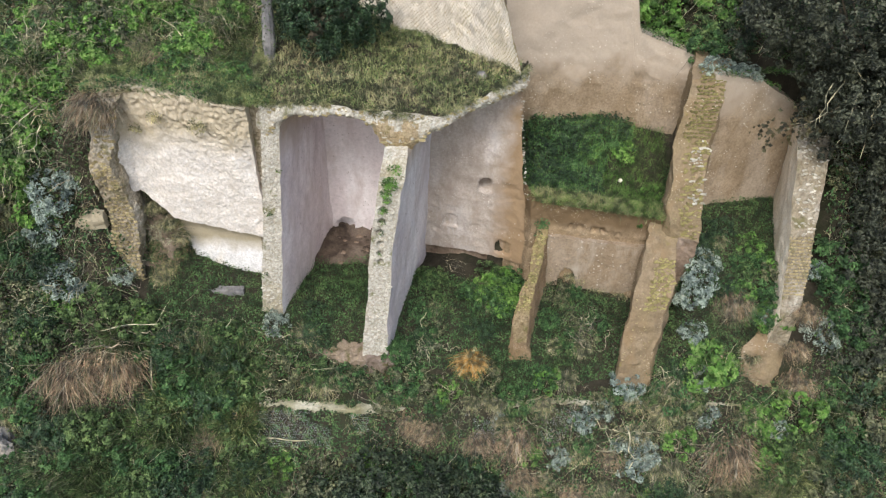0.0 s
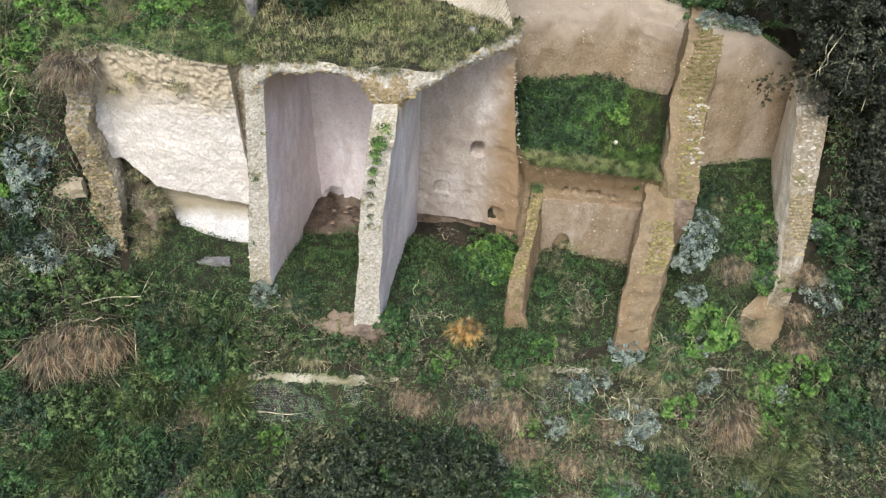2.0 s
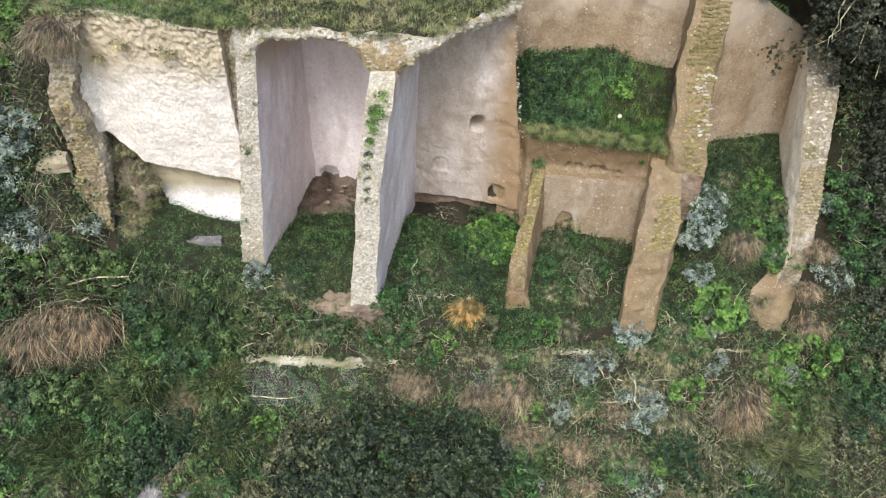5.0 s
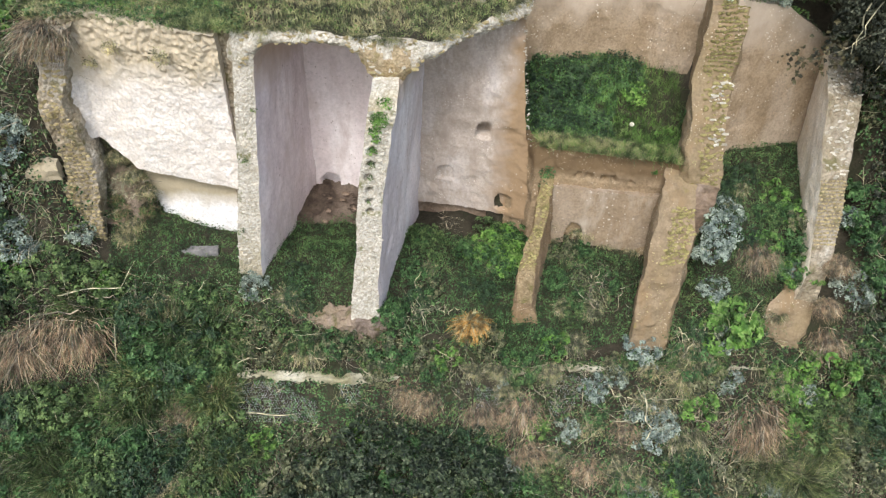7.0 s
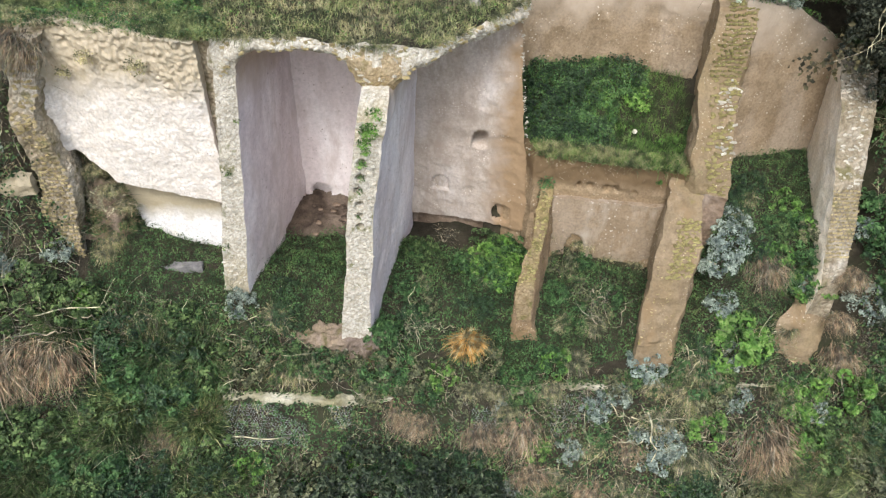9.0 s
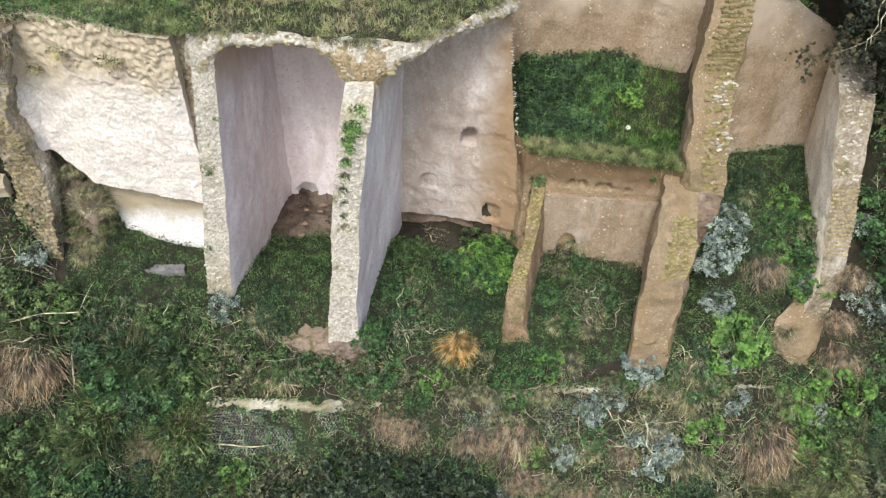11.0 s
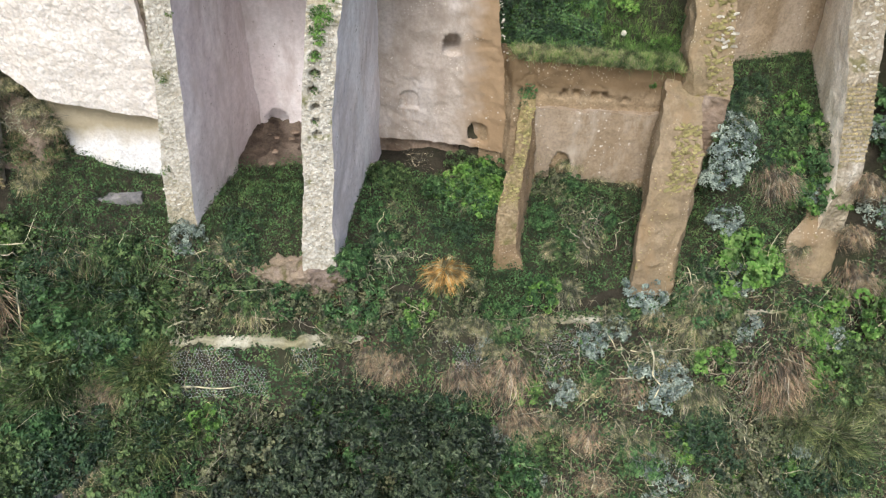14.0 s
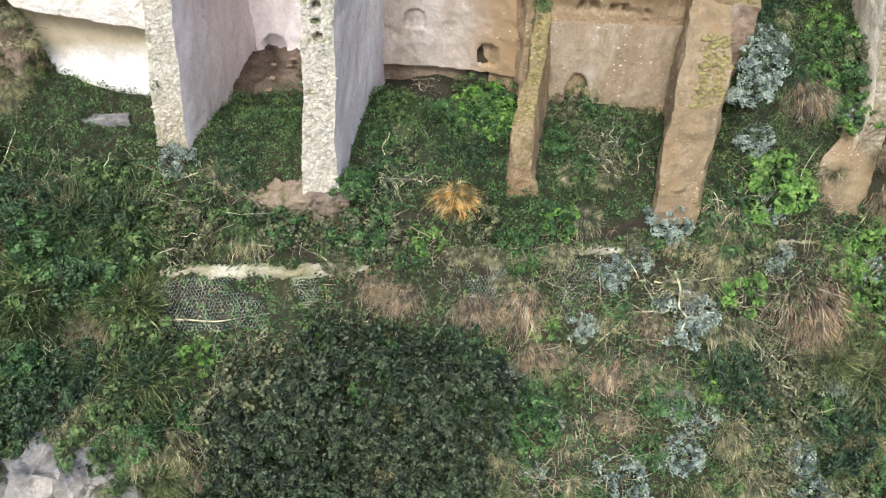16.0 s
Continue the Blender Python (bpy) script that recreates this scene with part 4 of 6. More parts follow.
PROTO = {
    "blue": [leafy_shrub("wormwood_bush", "grey-blue wormwood bush with fine silvery leaves", G_BLUE, 0.5, 60, 30, 0.066, 0.42, 100 + i, up=0.5, spread=0.2) for i in range(3)],
    "mid": [leafy_shrub("green_shrub", "green leafy shrub with ivy-like leaves on the slope", (G_IVY, G_IVY, G_DULL, G_OLIVE, G_IVY)[i], 0.6, 34, 40, 0.076, 0.75, 110 + i, spread=0.25, flat=1.0) for i in range(5)],
    "bright": [leafy_shrub("bright_herb", "fresh bright green leafy herb clump", G_BRIGHT, 0.5, 30, 36, 0.085, 0.7, 120 + i, "herb", 0.5, spread=0.24) for i in range(3)],
    "dark": [leafy_shrub("dark_shrub", "dark green evergreen shrub with small leaves", G_DARK, 0.7, 38, 44, 0.078, 0.65, 130 + i, spread=0.24, flat=1.0) for i in range(3)],
    "fennel": [tuft("feathery_herb", "feathery light green herb with upright fine stalks", [G_GRASS, G_MEADOW, G_DULL], 0.6, 900, 0.008, 0.3, 140 + i, 1.2, "herb") for i in range(2)],
    "heath": [tuft("heath_shrub", "olive-green heath shrub with fine upright twigs", ([G_OLIVE, G_DULL, G_OLIVE], [G_GRASS, G_OLIVE, G_MEADOW], [G_IVY, G_DULL, G_OLIVE])[i], 0.6, 1500, 0.016, 0.1, 190 + i, 1.25, "shrub") for i in range(3)],
    "dry": [mop("dry_tuft", "dry reddish-brown grass tuft hanging down the slope", [G_DRY, G_DRY, G_TWIG, G_DRY, G_DULL], 0.6, 1700, 0.0105, 150 + i) for i in range(4)],
    "straw": [mop("straw_tuft", "pale straw-coloured dead grass tuft", [G_STRAW, G_DULL, G_STRAW, G_GRASS, G_TWIG], 0.5, 1300, 0.0095, 160 + i, 0.6) for i in range(4)],
    "hay": [mop("straw_tuft", "pale straw-coloured dead grass tuft on level ground", [G_STRAW, G_DULL, G_GRASS, G_TWIG], 0.45, 1000, 0.009, 165 + i, mound=True) for i in range(2)],
    "orange": [mop("orange_tuft", "rounded orange-brown dry grass tuft", [G_ORANGE, G_ORANGE, G_STRAW], 0.5, 1700, 0.011, 170, mound=True)],
    "twig": [brush_heap("dead_branches", "bare pale dead branches lying in the growth", (G_PALE, G_TWIG)[i % 2], 0.6, 30, 180 + i, 0.0075) for i in range(5)],
}
SIZE = {"blue": 0.5, "mid": 0.6, "bright": 0.5, "dark": 0.7, "fennel": 0.6, "heath": 0.6, "dry": 0.75, "straw": 0.7, "hay": 0.45, "orange": 0.55, "twig": 0.6}
USED = set()


CLEAR = []


def crowded(x, y, r=0.0):
    """True where another plant would hide one that stands out on the slope."""
    return any((x - a) ** 2 + ((y - b) * 1.25) ** 2 < (0.75 * c + 0.35 * r) ** 2 for a, b, c in CLEAR)


def plant(kind, spots, group, rng, sink=0.12, lift=None, wild=False):
    """Plants of one kind at (x, y, radius), leaning with the slope; wild ones keep off those that stand out."""
    for x, y, r in spots:
        if wild and crowded(x, y, r):
            continue
        edge = float(np.interp(x, [-4.4, -0.4, 1.5, 3.9, 6, 8.7], [13.52, 13.5, 13.62, 14.0, 14.03, 13.88]))
        if kind in ("mid", "dark", "bright") and (-4.7 < x < -1.3 or 0.7 < x < 2.2 or 3 < x < 4.8 or 7.9 < x < 8.8) and edge - 0.6 < y < edge + 0.5:
            y = edge + 0.5 if y > edge - 0.05 else edge - 0.6
        protos = PROTO[kind]
        src = protos[rng.integers(len(protos))]
        z = float(height(x, y)) if lift is None else lift(x, y)
        n = Vector(slope(np.array(x), np.array(y)).tolist()) if lift is None else Vector((0, 0, 1))
        up = (Vector((0, 0, 1)) * (3.0 if kind in ("dry", "straw", "orange") else 0.9) + n).normalized()
        turn = Vector((0, 0, 1)).rotation_difference(up).to_matrix().to_4x4()
        s = min(1.6, max(0.45, r / SIZE[kind]))
        sc = Matrix.Diagonal((s, s, s * rng.uniform(0.8, 1.15), 1))
        m = Matrix.Translation((x, y, z - sink * s)) @ turn @ Matrix.Rotation(rng.uniform(0, 6.28) if kind not in ("dry", "straw", "orange") else rng.normal(0, 0.35), 4, "Z") @ sc
        if src not in USED:
            USED.add(src)
            src.matrix_basis = m
            ob = src
        else:
            keep = src.scale.copy()
            src.scale = (1, 1, 1)
            ob = copy_thing(src, m)
            src.scale = keep
        tagged(ob, group=group)


prng = np.random.default_rng(42)
BLUE_A = [(-9.05, 15.51, 0.69), (-9.46, 15.26, 0.47), (-9.2, 14.9, 0.6), (-7.87, 15.15, 0.31), (-4.01, 14.93, 0.37), (1.88, 13.84, 0.31), (4.36, 13.7, 0.4), (4.88, 13.83, 0.32), (5.58, 14.4, 0.53), (7.3, 15.75, 0.45), (7.2, 15.4, 0.45), (7.0, 15.15, 0.42), (7.1, 14.85, 0.34), (7.58, 14.37, 0.41), (7.65, 13.82, 0.41), (9.0, 15.0, 0.35)]
BLUE_B = [(10.47, 14.67, 0.47), (2.12, 12.32, 0.49), (3.66, 13.05, 0.34), (8.86, 12.22, 0.45), (5.96, 11.86, 0.42), (5.52, 11.3, 0.48), (2.99, 11.85, 0.28), (2.54, 11.24, 0.28), (8.15, 10.84, 0.52), (4.25, 10.98, 0.64), (5.72, 13.13, 0.65), (-4.85, 12.89, 0.28)]
CLEAR += BLUE_A + BLUE_B
plant("blue", BLUE_A + BLUE_B, "grey-blue bushes", prng)
plant("blue", [(7.13, 17.6, 0.46), (7.73, 17.4, 0.35)], "grey-blue bushes", prng, lift=lambda x, y: 5.6)
DRY_SPOTS = [(-9.13, 13.69, 1.1), (-8.17, 13.85, 0.95), (1.38, 13.05, 0.62), (2.5, 13.37, 0.85), (7.95, 15.1, 0.68), (10.05, 14.3, 0.67), (8.29, 13.18, 1.0), (-0.42, 13.23, 0.43), (0.11, 13.08, 0.54), (4.15, 12.4, 0.57), (4.2, 11.74, 0.4), (8.14, 12.93, 0.69), (-0.2, 13.08, 0.37), (-3.71, 11.2, 0.45), (5.04, 13.05, 0.53), (9.05, 12.62, 0.52), (-5.56, 12.98, 0.57), (-6.57, 17.0, 0.6)]
CLEAR += DRY_SPOTS + [(1.19, 14.26, 0.5), (-8.4, 15.3, 0.6), (7.62, 14.54, 0.6), (-5.9, 10.7, 0.7), (-5.2, 10.6, 0.5)]
plant("dry", DRY_SPOTS, "dry grass tufts", prng)
plant("dry", [(-7.75, 15.45, 0.75)], "dry grass tufts", prng, lift=lambda x, y: 5.0)
plant("straw", [(6.88, 14.24, 0.81), (8.84, 13.67, 0.59), (5.68, 13.44, 0.65), (-6.29, 14.6, 0.63), (-9.25, 16.05, 0.68), (1.71, 10.9, 0.56), (-6.57, 13.23, 0.59), (4.22, 13.03, 0.46), (3.29, 12.63, 0.45), (-5.33, 12.51, 0.51), (6.76, 13.55, 0.48), (9.44, 11.37, 0.67), (-9.7, 16.65, 0.62)], "straw tufts", prng)
plant("hay", [(-2.85, 14.5, 0.22)], "straw tufts", prng, lift=lambda x, y: -1.3)
plant("hay", [(4.22, 14.83, 0.35), (3.82, 14.4, 0.4), (-3.18, 14.75, 0.45)], "straw tufts", prng)
plant("straw", [(-5.77, 11.17, 0.50), (-5.10, 11.07, 0.50), (-4.54, 10.89, 0.50), (-5.43, 11.41, 0.50), (-4.74, 11.24, 0.50)], "straw tufts", prng, sink=-0.3)
plant("fennel", [(-6.39, 11.38, 0.50), (-4.24, 10.85, 0.50), (-5.03, 10.80, 0.50)], "feathery herbs", prng, sink=-0.15)
plant("fennel", [(8.7, 12.4, 0.7), (9.4, 12.2, 0.8), (10.1, 12.7, 0.6), (9.2, 11.5, 0.6), (8.6, 11.1, 0.5), (10.6, 13.2, 0.6), (7.9, 11.6, 0.5)], "feathery herbs", prng, sink=-0.1)
plant("orange", [(1.19, 14.26, 0.54)], "", prng)
plant("bright", [(7.62, 14.54, 0.78), (-10.25, 14.43, 0.58), (-7.45, 14.9, 0.4), (10.35, 13.94, 0.69), (9.2, 13.9, 0.6), (0.6, 13.82, 0.38), (6.23, 19.85, 0.91), (-10.12, 15.56, 0.55), (-9.73, 15.39, 0.47), (6.09, 19.6, 0.65), (7.95, 14.5, 0.5), (-9.52, 16.0, 0.61), (-8.8, 17.5, 0.63), (6.26, 12.4, 0.48), (2.88, 13.08, 0.34), (1.38, 12.59, 0.27), (7.09, 11.62, 0.5), (8.4, 11.93, 0.58), (-3.67, 12.61, 0.39), (-1.48, 12.69, 0.3), (3.39, 14.22, 0.4), (-9.89, 17.33, 0.64), (5.5, 20.2, 0.9), (6.9, 19.7, 0.7)], "bright herb clumps", prng)
plant("fennel", [(-5.22, 17.0, 0.87), (-4.47, 17.4, 0.6), (-5.71, 16.93, 0.6), (-8.15, 16.7, 0.6), (-6.99, 16.78, 0.6), (-3.9, 16.9, 0.5)], "feathery herbs", prng)
plant("dark", [(-6.38, 11.81, 0.75), (-6.76, 12.48, 0.53), (6.53, 12.64, 0.61), (6.94, 12.17, 0.56), (-6.54, 14.4, 0.71), (1.7, 12.45, 0.33), (8.72, 11.51, 0.78), (9.46, 11.9, 0.66), (-9.76, 15.06, 0.72), (-5.24, 14.35, 0.7), (-5.5, 13.72, 0.79), (11.87, 14.32, 0.87), (11.56, 13.17, 0.9)], "dark shrubs", prng)
MID_A = [(-5.26, 14.7, 0.5), (-5.0, 13.99, 0.7), (-6.26, 13.99, 0.72), (-6.65, 13.41, 0.72), (-2.84, 13.84, 0.5), (-1.94, 13.85, 0.45), (-3.73, 13.84, 0.5), (-0.9, 13.93, 0.5), (-0.15, 13.81, 0.5), (-9.45, 14.44, 0.65), (-8.41, 14.71, 0.64), (-7.32, 12.88, 0.73), (-8.92, 12.48, 0.75), (-10.29, 13.3, 0.76), (2.56, 14.0, 0.46), (11.3, 14.72, 0.68), (10.68, 15.04, 0.66)]
MID_B = [(12.09, 13.83, 0.72), (-5.98, 13.79, 0.58), (-5.16, 13.96, 0.57), (-4.32, 12.19, 0.44), (-4.71, 11.45, 0.49), (-3.79, 11.93, 0.39), (3.25, 12.23, 0.45), (9.58, 13.05, 0.66), (5.26, 12.1, 0.53), (7.65, 12.42, 0.56), (7.57, 11.81, 0.63), (9.5, 10.79, 0.68)]
plant("mid", MID_A + MID_B, "green shrubs", prng)
plant("mid", [(1.75, 16.75, 0.45), (2.25, 16.6, 0.5), (2.1, 16.2, 0.45), (1.5, 16.3, 0.35), (-2.1, 13.75, 0.42), (-1.6, 13.68, 0.38), (-2.6, 13.8, 0.4), (-1.1, 13.75, 0.35)], "green shrubs", prng)
plant("dark", [(2.95, 18.3, 0.5), (3.3, 17.8, 0.45), (3.0, 17.4, 0.4), (3.8, 18.4, 0.45), (3.7, 17.6, 0.35), (4.4, 17.7, 0.3), (7.4, 16.6, 0.45), (7.3, 16.1, 0.4), (7.9, 16.7, 0.35)], "dark shrubs", prng, sink=0.25)
plant("bright", [(-9.3, 15.9, 0.5), (-9.0, 16.3, 0.5), (-9.6, 16.2, 0.6), (-8.9, 16.8, 0.5), (-9.9, 15.7, 0.6), (-9.4, 14.7, 0.4), (-10.2, 16.5, 0.6), (-6.2, 17.3, 0.5), (-5.6, 17.6, 0.5)], "bright herb clumps", prng)
plant("bright", [(5.9, 17.2, 0.4), (5.7, 16.5, 0.35), (5.3, 18.2, 0.4), (8.7, 16.3, 0.4), (8.9, 15.8, 0.4), (8.3, 15.3, 0.4)], "bright herb clumps", prng, sink=0.2)
grng = np.random.default_rng(91)
plant("bright", [(1.81, 16.2, 0.55), (2.2, 16.3, 0.5), (2.3, 15.95, 0.45), (1.45, 16.1, 0.4), (2.0, 15.75, 0.45), (2.05, 16.6, 0.45)], "bright herb clumps", prng, sink=0.0)
plant("bright", [(9.05, 14.95, 0.34), (9.45, 14.8, 0.3), (8.75, 14.85, 0.36)], "bright herb clumps", prng, lift=lambda x, y: 0.1 if y > 14.9 else -0.25)
plant("mid", [(9.0, 15.2, 0.4), (8.9, 14.95, 0.4), (9.0, 15.5, 0.3)], "green shrubs", prng, sink=0.0)
plant("dry", [(9.85, 14.7, 0.5), (9.8, 14.35, 0.45)], "dry grass tufts", prng, lift=lambda x, y: 0.2 if y > 14.5 else -0.8)
plant("blue", [(9.95, 15.15, 0.35)], "grey-blue bushes", prng, lift=lambda x, y: 1.2)
plant("mid", [(1.3, 15.9, 0.45), (2.0, 15.7, 0.45), (3.6, 16.15, 0.4), (4.0, 16.1, 0.35)], "room weeds", prng, sink=0.05)
RX, RY = grng.uniform(-3.4, 8.9, 90), grng.uniform(14.6, 17.2, 90)
RS = [(a, b, c) for a, b, c in zip(RX, RY, grng.uniform(0.25, 0.4, 90)) if b < np.interp(a, [-3.4, -0.9, 0, 2.6, 3.2, 5.3, 7, 9], [17, 17, 16.9, 16.2, 16.1, 15.7, 16.4, 16.4]) and not (2.3 < a < 3.3 or 5.0 < a < 7.2 or -1.9 < a < -0.5)]
plant("mid", RS[::2], "room weeds", grng, sink=0.2)
plant("hay", RS[1::6], "straw tufts", grng, sink=0.2)
plant("dark", RS[3::6], "room weeds", grng, sink=0.25)
plant("straw", [(-3.0, 14.6, 0.35)], "straw tufts", prng, lift=lambda x, y: -1.4 if x < -2 else -1.15)
plant("mid", [(-0.72, 14.0, 0.38), (-0.6, 14.2, 0.35)], "green shrubs", prng, lift=lambda x, y: -0.95)
plant("straw", [(-6.9, 15.75, 0.4), (-7.0, 15.5, 0.4)], "straw tufts", prng)
plant("twig", [(-6.95, 15.8, 0.4), (-6.8, 15.95, 0.45), (-7.05, 16.0, 0.4), (-6.55, 16.0, 0.35)], "dead branches", prng, lift=lambda x, y: 1.2 + 1.8 * (y - 15.8) - 1.2 * max(0, x + 6.8))
plant("straw", [(-6.75, 16.0, 0.35), (-7.05, 16.05, 0.35), (-6.5, 16.0, 0.3)], "straw tufts", prng, lift=lambda x, y: 1.5 - 1.6 * (x + 6.75))
plant("straw", [(3.4, 16.75, 0.4), (4.1, 16.6, 0.4), (4.8, 16.45, 0.4), (5.4, 16.25, 0.35)], "straw tufts", prng, sink=0.2)
plant("twig", [(4.37, 14.93, 0.7), (-0.18, 14.36, 0.6), (5.49, 13.13, 0.73), (-4.1, 13.79, 0.54), (-9.27, 15.89, 0.91), (-9.77, 15.69, 0.77), (-7.82, 14.33, 0.8), (1.54, 11.66, 0.38), (3.3, 11.64, 0.4), (4.42, 11.63, 0.46), (-5.93, 12.67, 0.58), (-4.94, 12.66, 0.45), (6.78, 14.35, 0.49), (6.97, 11.55, 0.5), (0.31, 14.48, 0.43), (0.75, 16.95, 0.4)], "dead branches", prng, sink=-0.25)


def open_slope(x, y):
    """True where the hillside grows wild, not in the rooms or under walls."""
    low = y < np.interp(x, [-9, -8.2, -7.6, -4, -1, 2, 6, 7.5, 9, 10.3, 10.4], [30, 30, 15.0, 14.9, 14.0, 14.1, 14.4, 14.8, 14.3, 14.4, 30])
    net = (y > 12.5) & (y < 13.6) & (((x > -4.3) & (x < -1.4)) | ((x > 0.9) & (x < 2.0) & (y > 13.0)))
    low = low & (~net | (fbm(np.stack([x, y, 0 * x], 1), 1.6, 61) > 0.0))
    low = low & ~((np.abs(y - np.interp(x, [-4.4, -0.4, 1.5, 3.9, 6, 8.7], [13.5, 13.5, 13.62, 13.98, 14.0, 13.85])) < 0.17) & (x > -4.5) & (x < 9) & ((x < -1.3) | (fbm(np.stack([x, y, 0 * x], 1), 1.1, 67) > 0.25)))
    return low | (x < -8.3) | (x > 10.35) | ((x < -4.2) & (y > 17.1)) | ((x > 2.5) & (y > 19.7)) | ((x > 6.9) & (y > 18.3))


def shrub_slope(x, y):
    """Where whole shrubs stand: not beside the rib, nor on the netting."""
    kerb_ = np.interp(x, [-4.4, -0.4, 1.5, 3.9, 6, 8.7], [13.5, 13.5, 13.62, 13.98, 14.0, 13.85])
    return open_slope(x, y) & ~((x > -4.5) & (x < 4) & (y > kerb_ - 0.45) & (y < kerb_ + 0.3)) & ~((x > -9.0) & (x < -7.2) & (y > 14.95) & (y < 16.9)) & ~((x > -4.6) & (x < -1.2) & (y > 12.7) & (y < 13.6))


def scatter(n, box, rng, keep=open_slope):
    """Points spread evenly over the slope's skin."""
    x, y = rng.uniform(box[0], box[1], 3 * n), rng.uniform(box[2], box[3], 3 * n)
    steep = 1 / np.maximum(slope(x, y)[:, 2], 0.15)
    ok = keep(x, y) & (rng.uniform(0, 5, 3 * n) < steep)
    return x[ok][:n], y[ok][:n]


plant("mid", [(-1.0, 13.4, 0.3), (0.3, 13.4, 0.3), (4.9, 14.0, 0.35), (6.2, 14.05, 0.4), (6.8, 14.0, 0.4)], "kerb weeds", prng, sink=0.0)
plant("straw", [(1.75, 13.7, 0.4), (1.2, 13.55, 0.35), (2.2, 13.6, 0.4)], "straw tufts", prng, sink=-0.05)
plant("mid", [(1.6, 13.95, 0.4), (2.1, 14.05, 0.4), (2.5, 13.85, 0.35), (3.2, 14.25, 0.4), (1.2, 13.85, 0.35), (5.2, 14.2, 0.35), (7.3, 14.1, 0.4)], "kerb weeds", prng, sink=0.1)
plant("straw", [(-0.9, 13.45, 0.35), (1.9, 13.6, 0.4), (6.6, 14.0, 0.4)], "straw tufts", prng, sink=0.0)
hrng = np.random.default_rng(95)
for kind, n, group in (("bright", 34, "bright herb clumps"), ("fennel", 24, "feathery herbs"), ("straw", 26, "straw tufts"), ("twig", 26, "dead branches"), ("mid", 8, "green shrubs")):
    hx = hrng.uniform(-10.8, -4.4, n)
    hy = np.where(hx < -8.3, hrng.uniform(15.3, 18.2, n), hrng.uniform(17.0, 18.8, n))
    hx = np.where((hx > -9.4) & (hx < -8.2) & (hy < 16.9), hx - 1.4, hx)
    plant(kind, [(a, b, c) for a, b, c in zip(hx, hy, hrng.uniform(0.35, 0.65, n))], group, hrng, sink=-0.2 if kind == "twig" else 0.1, wild=True)


for kind, n, group, r0, r1 in (("straw", 44, "straw tufts", 0.35, 0.7), ("dry", 16, "dry grass tufts", 0.35, 0.6), ("blue", 9, "grey-blue bushes", 0.25, 0.45), ("twig", 12, "dead branches", 0.4, 0.6), ("bright", 6, "bright herb clumps", 0.3, 0.5)):
    hx, hy = hrng.uniform(1.2, 10.5, n), hrng.uniform(10.4, 14.0, n)
    plant(kind, [(a, b, c) for a, b, c in zip(hx, hy, hrng.uniform(r0, r1, n))], group, hrng, sink=-0.3 if kind == "twig" else -0.05, wild=True)
for kind, n, group, r0, r1 in (("mid", 34, "green shrubs", 0.4, 0.75), ("heath", 44, "heath shrubs", 0.4, 0.75), ("dark", 9, "dark shrubs", 0.5, 0.8), ("dry", 5, "dry grass tufts", 0.4, 0.6), ("straw", 14, "straw tufts", 0.4, 0.6), ("bright", 6, "bright herb clumps", 0.3, 0.5)):
    hx, hy = hrng.uniform(-9.5, -4.4, n), hrng.uniform(11.0, 14.4, n)
    plant(kind, [(a, b, c) for a, b, c in zip(hx, hy, hrng.uniform(r0, r1, n))], group, hrng, sink=0.0, wild=True)


# more shrubs fill the slope between those
for kind, n, group in (("mid", 400, "green shrubs"), ("straw", 40, "straw tufts"), ("dry", 14, "dry grass tufts"), ("heath", 60, "heath shrubs"), ("dark", 80, "dark shrubs"), ("blue", 5, "grey-blue bushes"), ("bright", 16, "bright herb clumps"), ("twig", 40, "dead branches")):
    xs_, ys_ = scatter(n, (-13, 13.5, 9.6, 19.5), prng, shrub_slope)
    plant(kind, [(a, b, c) for a, b, c in zip(xs_, ys_, prng.uniform(0.25, 0.8, n))], group, prng, sink=-0.3 if kind == "twig" else 0.12, wild=True)


def cover(name, n, box, mats, kind, size, rng, keep=open_slope, depth=0.3, zfun=None, label="", width=0.7):
    """Ground cover as one object: leaves or blades, patch by patch."""
    x, y = scatter(n, box, rng, keep)
    if zfun is None:
        z, nn = height(x, y), slope(x, y)
    else:
        z, nn = zfun(x, y), np.tile([0, 0, 1.0], (len(x), 1))
    p = np.stack([x, y, z], 1)
    which = np.clip(((fbm(p, 0.8, 31) * 0.9 + rng.normal(0, 0.22, len(x)) + 0.5) * len(mats)).astype(int), 0, len(mats) - 1)
    lots = []
    for i in range(len(mats)):
        q, m = p[which == i], nn[which == i]
        if len(q) == 0:
            continue
        if kind == "leaf":
            c = q + m * rng.uniform(0.0, depth, len(q))[:, None] * (0.6 + 0.6 * fbm(q, 1.7, 5)[:, None])
            lots.append((*leaves(c, unit(m + [0, -0.2, 0.5] + rng.normal(size=q.shape) * 0.5), size, width, 0.12, rng), i))
        else:
            lots.append((*blades(q - m * 0.02, m * 0.5 + [0, 0, 0.6] + rng.normal(size=q.shape) * 0.45, depth, size, 0.35, rng), i))
    ob = new(name, joined(name, lots, mats))
    return tagged(ob, label, "vegetation", kind="stuff")


